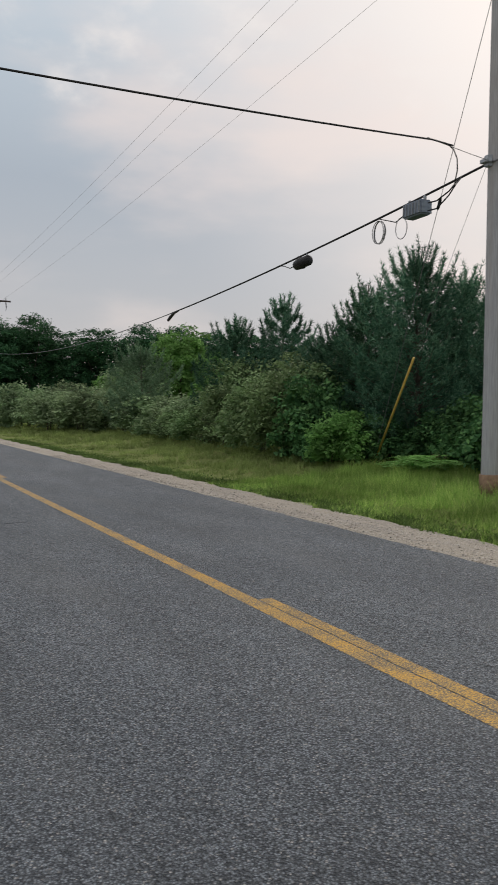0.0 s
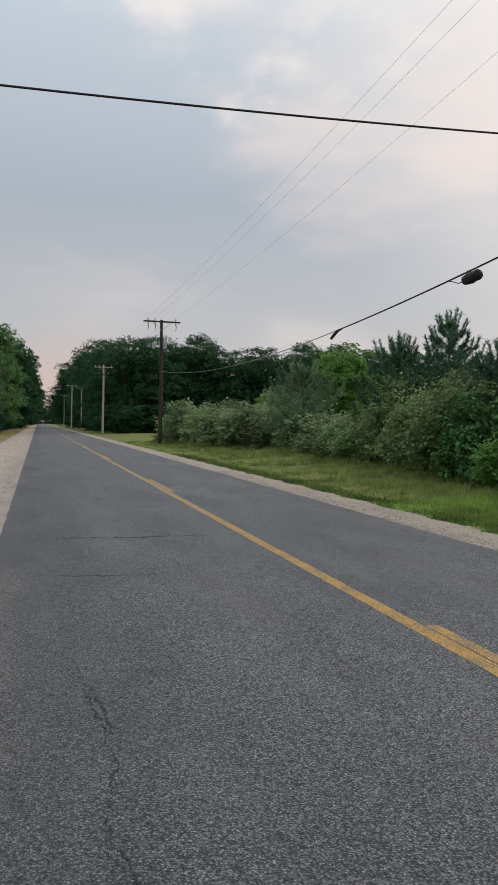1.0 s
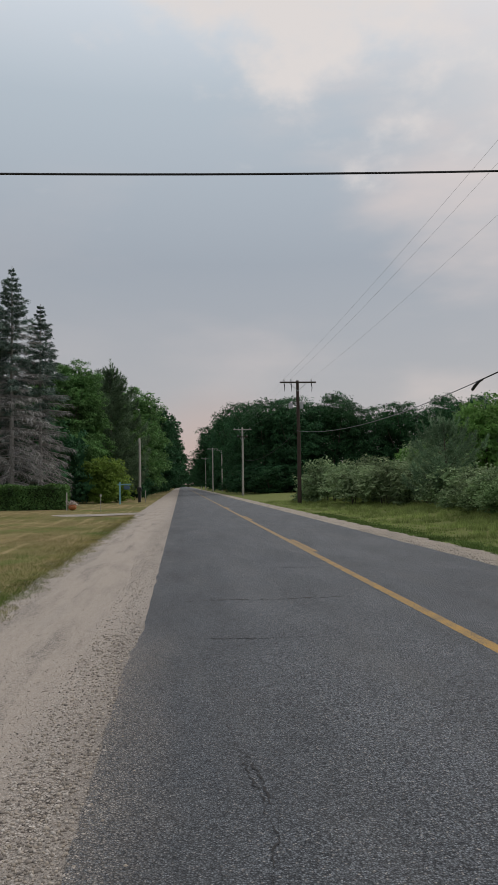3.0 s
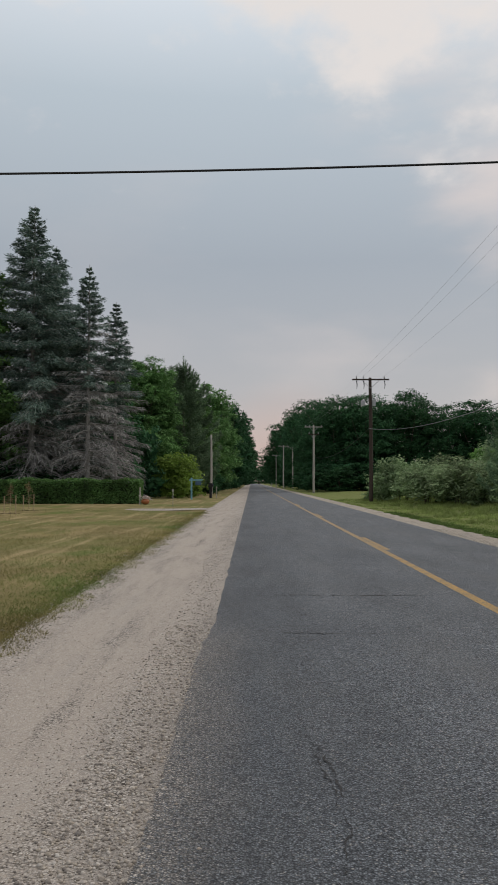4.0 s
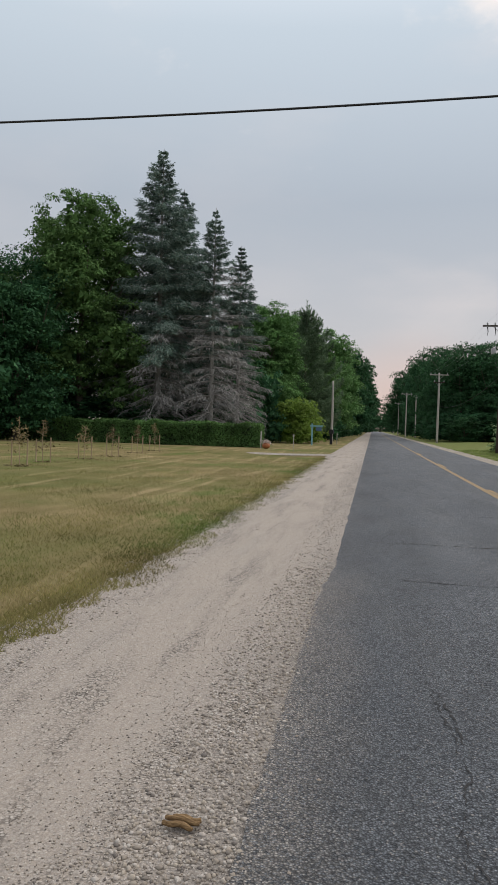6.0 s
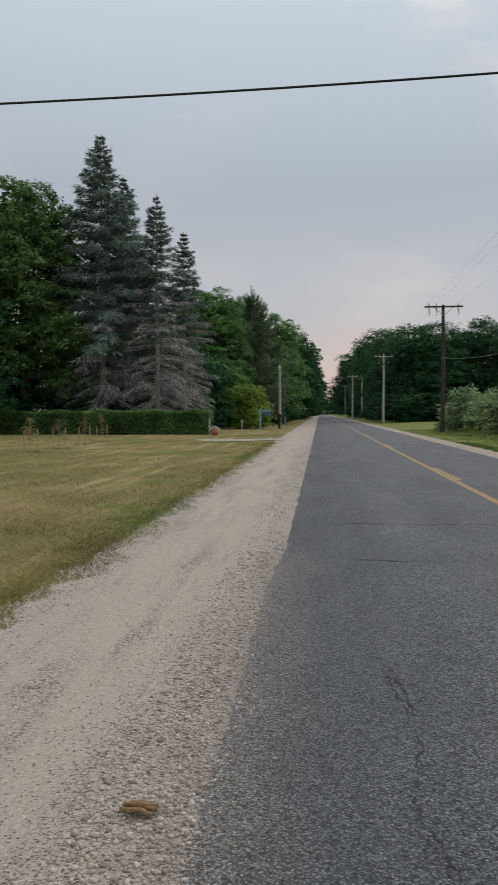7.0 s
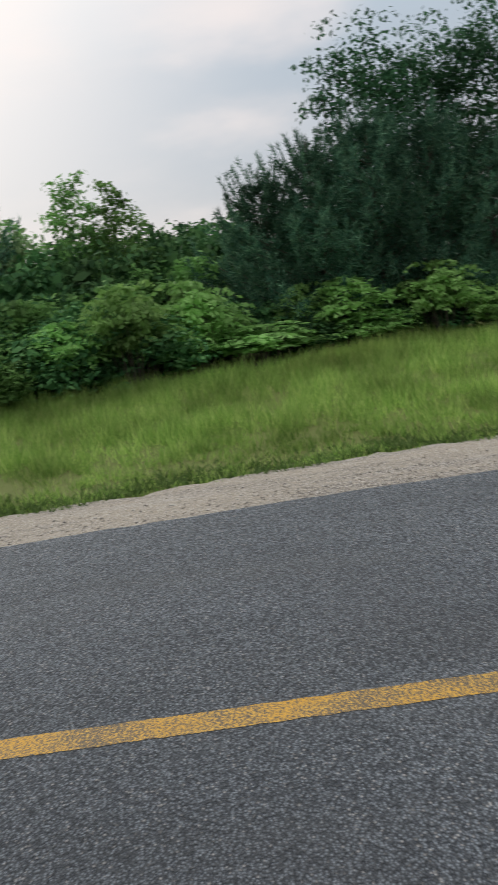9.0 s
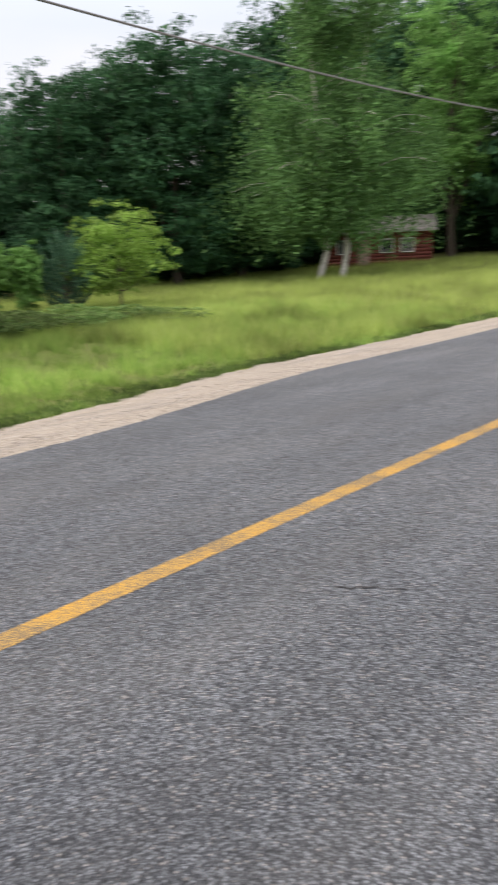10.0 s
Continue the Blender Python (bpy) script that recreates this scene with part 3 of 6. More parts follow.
far_dark = utility_pole(9.35, 59.3, 9.75, 0.17, POLE_DARK, "dark brown utility pole with a crossarm and insulators")
crossarm_set(far_dark, 9.65, 1.45, (-1.1, -0.55, 1.08), POLE_DARK)
for x in (-1.1, -0.55, 1.08):
    tubes("dropper", [([(x, -0.15, 9.5), (x + 0.05, -0.15, 9.15), (x, -0.15, 8.85)], [0.045, 0.03, 0.012])], BLACK, far_dark, 6)
bm = bmesh.new(); box(bm, -0.75, -0.45, -0.2, 0.1, 7.55, 7.95, 0.03)
part("transformer_can", bm, STEEL, far_dark, "small grey transformer can")
bm = bmesh.new(); box(bm, 0.12, 0.4, -0.2, 0.1, 7.5, 8.05, 0.03)
part("cutout_box", bm, STEEL, far_dark)

far_pale = utility_pole(8.95, 108.8, 9.75, 0.17, POLE_PALE, "pale wooden utility pole with a short crossarm")
crossarm_set(far_pale, 9.5, 1.3, (-1.15, -0.6, 1.1), POLE_PALE)
crossarm_set(far_pale, 8.45, 0.75, (-0.65, 0.65), POLE_DARK)
for x, y, hgt in ((7.3, 172, 9.9), (9.5, 174, 9.6), (7.4, 225, 9.6), (7.4, 275, 9.6)):
    p = utility_pole(x, y, hgt, 0.15, POLE_PALE, "distant pale utility pole with a crossarm")
    crossarm_set(p, hgt - 0.2, 1.2, (-1.0, 0, 1.0), POLE_PALE)
bare_pole = utility_pole(-4.55, 86.0, 6.95, 0.16, POLE_PALE, "thin bare pale pole beside the driveway")


def cable(name, path, r, material, label, category="cable", sides=6):
    ob = tubes(name, [(path, np.full(len(path), r))], material, None, sides)
    return tagged(ob, label, category)


J = np.array((10.2, 10.05, 6.02))
cable("overhead_cable", np.concatenate([sagging((-24, 9.2, 6.1), (8.7, 9.9, 6.1), 0.57), [(9.2, 9.95, 6.1)]]), 0.0145, BLACK, "thick black service cable crossing over the road")
cable("support_wire", sagging((8.6, 9.9, 6.12), J, 0.01, 6), 0.006, WIRE, "thin steel support wire tying the cable to the pole", "wire")
cable("drip_loop", [(8.9, 9.92, 6.1), (9.1, 9.94, 6.09), (9.25, 9.98, 6.04), (9.4, 10.06, 5.94), (9.52, 10.18, 5.8), (9.62, 10.34, 5.68), (9.75, 10.5, 5.66), (9.9, 10.6, 5.74), (10.02, 10.65, 5.84), (10.1, 10.7, 5.92)], 0.011, BLACK, "black cable bending down into the communication line")
north = sagging(J, (9.2, 59.2, 5.75), 1.25, 90)
cable("communication_cable", north[:27], 0.022, BLACK, "black communication cable bundle strung between the poles")
cable("communication_strand", north[26:], 0.016, WIRE, "thin grey communication strand running on to the next pole")
cable("communication_cable", sagging(J, (10.6, -38, 7.22), 0.95, 90), 0.02, CABLE_PALE, "black communication cable bundle strung between the poles")
cable("communication_strand", sagging((9.2, 59.2, 5.75), (8.85, 108.8, 5.2), 1.0), 0.016, BLACK, "black communication strand sagging between far poles")
for x, x2 in ((-1.2, -1.1), (-0.6, -0.55), (1.1, 1.08)):
    cable("power_line", sagging((10.35 + x, 9.95, 11.73), (9.35 + x2, 59.15, 9.88), 0.35, 60), 0.004, LINE, "thin grey high power line", "wire", 5)
    cable("power_line", sagging((9.35 + x2, 59.15, 9.88), (8.95 + x2, 108.65, 9.73), 0.4, 30), 0.004, LINE, "thin grey high power line", "wire", 5)


def guy(a, b, guard, name_label, thick=0.007, tube=0.02, link=0.42, sleeve=None):
    """A stay wire from the pole to its anchor, with an insulator link and a yellow guard over its foot."""
    a, b = np.asarray(a, float), np.asarray(b, float)
    d = (b - a) / np.linalg.norm(b - a)
    ob = thing("guy_wire", *b, name_label, "guy wire", "guy wires of the near pole")
    rel = lambda p: np.asarray(p) - b
    n = np.linalg.norm(b - a)
    tubes("wire", [([rel(a), rel(b + d * 0.3)], [thick, thick])], WIRE, ob, 6)
    mid = a + d * n * link
    tubes("insulator", [([rel(mid), rel(mid + d * 0.06), rel(mid + d * 0.24), rel(mid + d * 0.3)], [0.012, 0.036, 0.036, 0.012])], BLACK, ob, 8, "dark strain insulator")
    if not guard:
        return
    v0, v1 = rel(b - d * 0.02), rel(b - d * guard)
    capped("guard", [v0, (v0 + v1) / 2, v1], [tube, tube, tube * 0.96], sleeve or YELLOW, ob, 10, "yellow plastic guard tube")


guy((10.4, 10.2, 9.4), (12.93, 17.0, 0.16), 0, "long steel stay wire with a dark strain insulator", link=0.35)
guy((10.4, 10.2, 6.4), (12.9, 16.9, 0.16), 4.1, "steel stay wire with a tall leaning yellow guard in the grass", 0.004, 0.028)
guy((10.45, 10.1, 10.8), (13.9, 8.85, 0.2), 2.4, "steel stay wire with a faded yellow guard among leaves", tube=0.014, sleeve=mottled("bleached olive guard", (0.3, 0.29, 0.15), (0.45, 0.43, 0.25), 14, 2, 0.6, 0.1))
guy((10.45, 10.1, 5.9), (13.3, 8.95, 0.15), 2.0, "short steel stay wire with an orange-yellow guard", link=0.5)


def along(y):
    """The point of the northern communication cable at that y."""
    return np.array([np.interp(y, north[:, 1], north[:, k]) for k in range(3)])


def rail_box():
    """The grey equipment case that hangs on the cable, with its fins, straps and leads."""
    c = along(12.0)
    ob = thing("cable_amplifier", *c, "blue-grey finned metal equipment case hanging from the cable", "equipment case", turn=-2)
    bm = bmesh.new(); box(bm, -0.14, 0.14, -0.29, 0.29, -0.35, -0.06, 0.03)
    case = part("case", bm, mottled("blue-grey cast metal", (0.17, 0.2, 0.25), (0.3, 0.34, 0.4), 20, 3, 0.5, 0.2, metal=0.3), ob)
    for i in range(6):
        bm = bmesh.new(); box(bm, -0.165, 0.165, -0.255 + i * 0.098, -0.24 + i * 0.098, -0.32, -0.09, 0.004)
        part("fin", bm, STEEL, case)
    for y in (-0.24, 0.24):
        bm = bmesh.new(); box(bm, -0.02, 0.02, y - 0.03, y + 0.03, -0.08, 0.03, 0.005)
        part("strap", bm, STEEL, ob)
    for z in (-0.15, -0.3):
        tubes("lead", [([(0, -0.34, z), (0, -0.6, z - 0.02), (0, -0.95, z * 0.5), (0, -1.25, -0.02 + 0.12)], [0.014] * 4)], BLACK, ob, 6)
    tubes("lead", [([(0, 0.34, -0.2), (0, 0.7, -0.3), (0, 1.0, -0.2), (0, 1.3, -0.1)], [0.012] * 4)], BLACK, ob, 6)


def splice_case():
    c = along(16.2)
    ob = thing("splice_closure", *c, "black barrel splice closure clamped under the cable", "splice closure")
    capped("barrel", [(0, -0.32, -0.16), (0, -0.28, -0.16), (0, -0.02, -0.18), (0, 0.02, -0.18), (0, 0.28, -0.2), (0, 0.33, -0.2)], [0.1, 0.13, 0.13, 0.15, 0.12, 0.08], BLACK, ob, 12)
    for y in (-0.2, 0.2):
        tubes("hanger", [([(0, y, 0.02), (0, y, -0.08)], [0.02, 0.02])], STEEL, ob, 6)
    tubes("lead", [([(0, 0.32, -0.2), (0, 0.6, -0.22), (0, 0.9, -0.12), (0, 1.1, -0.08)], [0.012] * 4)], BLACK, ob, 6)


def coil(y, r, drop, turns, material, label):
    c = along(y)
    ob = thing("cable_coil", *c, label, "cable coil", "spare cable coils")
    a = np.linspace(0, 2 * np.pi * turns, 26 * turns)
    p = np.stack([0.03 * np.sin(a * 0.37), np.sin(a) * r * (1 + 0.03 * np.sin(a * 0.5)), -drop + np.cos(a) * r * 1.25], 1)
    tubes("loop", [(p, np.full(len(p), 0.009))], material, ob, 6)


def snowshoe():
    """The teardrop storage ring on the southern cable."""
    ob = thing("cable_storage_ring", 10.42, 4.75, 5.78, "dark teardrop cable storage ring hanging on the line", "cable ring")
    a = np.linspace(0, 2 * np.pi, 40)
    r = 0.27 * (1 + 0.45 * np.maximum(np.cos(a), 0) ** 2)
    p = np.stack([0 * a, np.cos(a) * r - 0.1, np.sin(a) * 0.22 * (1 - 0.35 * np.maximum(np.cos(a), 0))], 1)
    tubes("rim", [(p, np.full(40, 0.024))], BLACK, ob, 8)
    for k in range(5):
        t = 0.5 + k * 1.25
        tubes("spoke", [([(0, -0.05, 0), (0, math.cos(t) * 0.27 - 0.1, math.sin(t) * 0.22)], [0.012, 0.012])], BLACK, ob, 5)
    tubes("tail", [([(0, 0.2, 0.02), (0, 0.36, 0.1), (0, 0.6, 0.14)], [0.02, 0.022, 0.014])], BLACK, ob, 6)


rail_box()
splice_case()
coil(13.2, 0.19, 0.3, 4, WIRE, "pale coil of spare cable hanging below the line")
coil(12.5, 0.17, 0.42, 1, WIRE, "single loop of thin grey lead below the line")
snowshoe()
clamp = along(24.3)
ob = thing("dead_end_clamp", *clamp, "black dead-end grip where the cable bundle ends", "cable clamp")
tubes("grip", [([(0, 0.5, -0.22), (0, 0.25, -0.12), (0, -0.1, -0.02), (0, -0.4, 0.0)], [0.05, 0.055, 0.04, 0.03])], BLACK, ob, 8)

# ---- vegetation ----


def leaf_quads(centres, size, rng, flat=0.5, aspect=0.6, out=None):
    """A diamond leaf at each centre, turned at random; out: the way that leaves of a clump face."""
    n = len(centres)
    nrm = rng.normal(size=(n, 3))
    if out is None:
        nrm[:, 2] = np.abs(nrm[:, 2]) + flat
    else:
        nrm = nrm * 0.6 + out * 1.1 + np.array((0, 0, flat))
    nrm /= np.linalg.norm(nrm, axis=1)[:, None]
    t = np.cross(nrm, rng.normal(size=(n, 3))); t /= np.linalg.norm(t, axis=1)[:, None] + 1e-9
    s = np.cross(nrm, t)
    L = (size * rng.uniform(0.6, 1.3, n))[:, None]
    v = np.stack([centres - t * L, centres + s * L * aspect + nrm * L * 0.1, centres + t * L, centres - s * L * aspect + nrm * L * 0.1], 1)
    return v.reshape(-1, 3), np.arange(n * 4).reshape(-1, 4)


def leaf_tris(centres, size, rng, flat=0.5, out=None):
    """Broad pointed leaves of one triangle each, for crowns that stay far off."""
    v, _ = leaf_quads(centres, size, rng, flat, 0.8, out)
    q = v.reshape(-1, 4, 3)
    t = np.stack([q[:, 0], q[:, 1] * 1.35 - q[:, 0] * 0.175 - q[:, 2] * 0.175, q[:, 2]], 1)
    return t.reshape(-1, 3), np.arange(len(q) * 3).reshape(-1, 3)


def blades(base, way, length, width, rng):
    """A narrow pointed triangle from each base along its way."""
    n = len(base)
    way = way / (np.linalg.norm(way, axis=1)[:, None] + 1e-9)
    side = np.cross(way, rng.normal(size=(n, 3))); side /= np.linalg.norm(side, axis=1)[:, None] + 1e-9
    L, W = np.broadcast_to(length, n)[:, None], np.broadcast_to(width, n)[:, None]
    v = np.stack([base - side * W / 2, base + side * W / 2, base + way * L], 1)
    return v.reshape(-1, 3), np.arange(n * 3).reshape(-1, 3)


def crown_points(height, radius, base, clumps, per, rng, lobes=9, clump_r=0.12, dome=False):
    """Points in leafy clumps over the skin of several overlapping lobes."""
    H = height - base
    cs, rs = [np.array((0, 0, base + H * 0.52))], [np.array((radius * 0.74, radius * 0.74, H * 0.46))]
    for i in range(lobes):
        a = i * 2.4 + rng.uniform(-0.5, 0.5)
        u = (i + 0.5) / lobes
        z = base + H * (0.16 + 0.66 * u)
        k = radius * (0.62 if u < 0.6 else 0.4)
        if dome:
            k, z = radius * 0.64 * math.sqrt(1 - max(0, u - 0.3) ** 2 / 0.62), base + H * (0.1 + 0.76 * u)
        cs.append(np.array((math.cos(a) * k, math.sin(a) * k, z)))
        q = rng.uniform(0.34, 0.5)
        rs.append(np.array((radius * q, radius * q, min(H * 0.24, radius * q * 1.15))))
    vol = np.array([r[0] * r[2] for r in rs]); pick = rng.choice(len(cs), clumps, p=vol / vol.sum())
    d = rng.normal(size=(clumps, 3)); d /= np.linalg.norm(d, axis=1)[:, None]
    rad = np.where(rng.uniform(size=clumps) < 0.25, rng.uniform(0.3, 0.75, clumps), rng.uniform(0.84, 1.03, clumps))[:, None]
    c = np.array(cs)[pick] + d * np.array(rs)[pick] * rad
    if radius < 3:  # bushes: ragged skin
        c = np.array(cs)[pick] + d * np.array(rs)[pick] * (rad * rng.uniform(0.8, 1.25, (clumps, 1)))
    elif base < 0.7:  # leafy down to the ground
        skirt = rng.uniform(size=clumps) < 0.16
        c[:, 2] = np.where(skirt, base + rng.uniform(0.01, 0.13, clumps) * H, c[:, 2])
        c[:, :2] *= np.where(skirt, 0.8, 1)[:, None]
    c[:, 2] = np.maximum(c[:, 2], base * 0.75 + 0.1)
    # each clump is a leafy dome, open underneath
    n = clumps * per
    ball = rng.normal(size=(n, 3)); ball[:, 2] = np.where(ball[:, 2] < -0.3, -ball[:, 2] * 0.8, ball[:, 2])
    ball /= np.linalg.norm(ball, axis=1)[:, None]
    size = np.repeat(rng.uniform(0.6, 1.35, clumps), per)[:, None] * radius * clump_r * 1.5
    p = np.repeat(c, per, 0) + ball * size * np.array((1, 1, 0.6)) * rng.uniform(0.55, 1.08, (n, 1)) + rng.normal(size=(n, 3)) * size * 0.12
    return p, ball, np.array(cs), np.array(rs)


def limbs(height, radius, base, r, rng, count=8, trunks=1):
    """Trunks and limbs as runs of tapering tubes."""
    runs = []
    for k in range(trunks):
        z = np.linspace(-0.15, height * (0.85 if trunks == 1 else 0.72), 9)
        lean = rng.normal(size=2) * (0.02 if trunks == 1 else 0.05)
        off = rng.normal(size=2) * (0 if trunks == 1 else 0.25 + 0.02 * radius)
        bend = np.stack([off[0] + lean[0] * z + 0.3 * r * np.sin(z * 0.8 + k), off[1] + lean[1] * z, z], 1)
        runs.append((bend, r * np.concatenate([[1.35], np.linspace(1, 0.2, 8)])))
        for i in range(count // trunks):
            t = rng.uniform(max(0.12, base / height * 0.8), 0.72)
            z0 = t * height * 0.85
            p0 = np.array((np.interp(z0, z, bend[:, 0]), np.interp(z0, z, bend[:, 1]), z0))
            a = i * 2.4 + rng.uniform(-0.4, 0.4)
            end = p0 + np.array((math.cos(a) * radius * 0.75, math.sin(a) * radius * 0.75, (height - z0) * rng.uniform(0.3, 0.7)))
            s = np.linspace(0, 1, 6)[:, None]
            p = p0 * (1 - s) + end * s
            p[:, 2] -= np.sin(s[:, 0] * np.pi) * 0.06 * height
            runs.append((p, r * np.linspace(0.45, 0.07, 6)))
    return runs


def broadleaf(name, x, y, height, radius, base, seed, leaf, clumps, per, mat, label, category="tree", group="", bark=None, r=None, lobes=9, clump_r=0.12, trunks=1, core=True, flat=0.5, dome=False):
    rng = np.random.default_rng(seed)
    ob = thing(name, x, y, float(land(x, y)) - 0.04, label, category, group)
    tubes("trunk" if category == "tree" else "stem_mass", limbs(height, radius, base, r or height * 0.016, rng, 8, trunks), bark or BARK, ob, 6)
    p, ball, cs, rs = crown_points(height, radius, base, clumps, per, rng, lobes, clump_r, dome)
    leaves = leaf_tris if leaf > 0.1 else leaf_quads
    v, f = leaves(p, leaf, rng, flat, out=ball)
    if core:
        k = clumps * 3
        i = rng.integers(0, len(cs), k)
        d = rng.normal(size=(k, 3)); d /= np.linalg.norm(d, axis=1)[:, None]
        inner = cs[i] + d * rs[i] * rng.uniform(0.1, 0.72, (k, 1))
        inner[:, 2] = np.maximum(inner[:, 2], base)
        v2, f2 = leaves(inner, max(leaf * 2.3, radius * 0.065), rng, 0.1)
        v, f = joined([(v, f), (v2, f2)])
    child("crown" if category == "tree" else "foliage", mesh_of("crown", v, f, mat), ob)
    return ob


def spruce(x, y, height, radius, seed, label, bare=0.34):
    """An old spruce: whorls of drooping boughs, the lowest bare and grey."""
    rng = np.random.default_rng(seed)
    ob = thing("spruce_tree", x, y, float(land(x, y)) - 0.04, label, "spruce", "tall spruces behind the hedge")
    z = np.linspace(-0.2, height, 12)
    tubes("trunk", [(np.stack([0 * z, 0 * z, z], 1), np.linspace(height * 0.013, 0.02, 12))], BARK_GREY, ob, 8)
    live, dead, boughs = [], [], []
    z0 = height * 0.07
    i = 0
    while z0 < height * 0.985:
        t = z0 / height
        count = int(rng.integers(4, 7))
        for j in range(count):
            i += 1
            L = radius * (1 - t) ** 0.8 * rng.uniform(0.5, 1.2) * (0.56 + 0.44 * min(1, t * 2.8)) + 0.08
            a = i * 2.39996 + rng.uniform(-0.4, 0.4)
            s = np.linspace(0, 1, 7)
            out = L * s
            drop = L * ((0.1 + 0.35 * t) * s - (0.62 - 0.35 * t) * s ** 1.7 + 0.16 * s ** 3)
            p = np.stack([np.cos(a) * out, np.sin(a) * out, z0 + rng.uniform(-0.22, 0.22) * min(1, (1 - t) * 3) + drop], 1)
            boughs.append((p, np.linspace(0.055 * (1 - t) + 0.012, 0.016, 7)))
            bare_here = t < bare * rng.uniform(0.55, 1.1)
            m = int(8 + L * 25)
            u = rng.uniform(0.15, 1.0, m)
            at = np.stack([np.interp(u, s, p[:, k]) for k in range(3)], 1)
            side = np.array((-math.sin(a), math.cos(a), 0))
            spread = rng.uniform(-1, 1, m)
            at = at + side * (spread * 0.24 * L * (1.05 - 0.7 * u))[:, None]
            at[:, 2] -= np.abs(spread) * 0.06 * L
            way = np.array((math.cos(a), math.sin(a), 0)) * 0.75 + side * spread[:, None] * 0.6 + np.array((0, 0, -0.75 + 0.6 * t)) + rng.normal(size=(m, 3)) * 0.18
            if bare_here:
                way[:, 2] -= 0.25
                way += rng.normal(size=(m, 3)) * 0.3
                dead.append(blades(at, way, rng.uniform(0.25, 1.0, m) * (0.4 + 0.11 * L), 0.04, rng))
            else:
                k = 4
                at3, way3 = np.repeat(at, k, 0) + rng.normal(size=(m * k, 3)) * 0.07 * L ** 0.5, np.repeat(way, k, 0) + rng.normal(size=(m * k, 3)) * 0.35
                live.append(blades(at3, way3, rng.uniform(0.4, 1.0, m * k) * min(0.5, 0.12 + 0.13 * L), 0.07, rng))
        z0 += rng.uniform(0.34, 0.56) * (1.1 - 0.3 * t)
    tagged(tubes("bough_mass", boughs, BARK_GREY, ob, 4), kind="stuff")
    tagged(child("needle_mass", mesh_of("needles", *joined(live), NEEDLE_SPRUCE), ob), kind="stuff")
    if dead:
        tagged(child("twig_mass", mesh_of("twigs", *joined(dead), TWIG_DEAD), ob, "bare grey drooping twigs"), kind="stuff")
    return ob


def pine(x, y, height, radius, seed, label, tuft=0.14, dense=1.0, group="young pines of the scrub", mat=None):
    """A young white pine: upswept limbs, soft needle tufts and upright leaders."""
    rng = np.random.default_rng(seed)
    ob = thing("pine_tree", x, y, float(land(x, y)) - 0.04, label, "pine", group)
    z = np.linspace(-0.1, height, 10)
    tubes("trunk", [(np.stack([0.04 * np.sin(z), 0.04 * np.cos(z * 1.3), z], 1), np.linspace(height * 0.017, 0.012, 10))], BARK, ob, 7)
    n = int(height * 17 * dense)
    runs, bases, ways = [], [], []
    for i in range(n):
        t = (i + rng.uniform(0, 1)) / n
        z0 = height * (0.05 + 0.86 * t)
        L = radius * min(1.0, (1.02 - t) * 1.55) ** 0.75 * rng.uniform(0.65, 1.15)
        a = i * 2.39996 + rng.uniform(-0.4, 0.4)
        s = np.linspace(0, 1, 6)
        p = np.stack([np.cos(a) * L * s, np.sin(a) * L * s, z0 + L * (0.12 + 0.5 * t) * s + 0.22 * L * s ** 2.5], 1)
        runs.append((p, np.linspace(0.02, 0.005, 6) * (1.2 - 0.6 * t)))
        m = int(10 + L * 26)
        u = rng.uniform(0.25, 1.02, m) ** 0.8
        at = np.stack([np.interp(u, s, p[:, k]) for k in range(3)], 1)
        side = np.array((-math.sin(a), math.cos(a), 0.1))
        at += side * (rng.uniform(-1, 1, m) * 0.24 * L * (1.15 - 0.7 * u))[:, None] + np.array((0, 0, 1)) * (rng.normal(size=m) * 0.05 * L)[:, None]
        w = np.array((math.cos(a), math.sin(a), 0)) * 0.6 + side * rng.normal(size=m)[:, None] * 0.35 + np.array((0, 0, 0.55))
        bases.append(at); ways.append(np.broadcast_to(w, (m, 3)))
        tip = p[-1] + np.cumsum(np.tile(np.array((math.cos(a) * 0.02, math.sin(a) * 0.02, 0.055)), (7, 1)) * rng.uniform(0.6, 1.6) * (0.5 + 0.65 * t), 0)
        bases.append(tip); ways.append(np.tile((0.0, 0.0, 1.0), (7, 1)))
    lead = np.linspace(0.8, 1.0, 14)
    bases.append(np.stack([0 * lead, 0 * lead, lead * height], 1)); ways.append(np.tile((0.0, 0.0, 1.0), (14, 1)))
    at, w = np.concatenate(bases), np.concatenate(ways)
    k = 9
    at, w = np.repeat(at, k, 0), np.repeat(w, k, 0) + rng.normal(size=(len(at) * k, 3)) * 0.62
    tagged(tubes("limb_mass", runs, BARK, ob, 4), kind="stuff")
    child("needle_mass", mesh_of("needles", *blades(at, w, rng.uniform(0.7, 1.25, len(at)) * tuft, tuft * 0.13, rng), mat or NEEDLE_PINE), ob)
    return ob


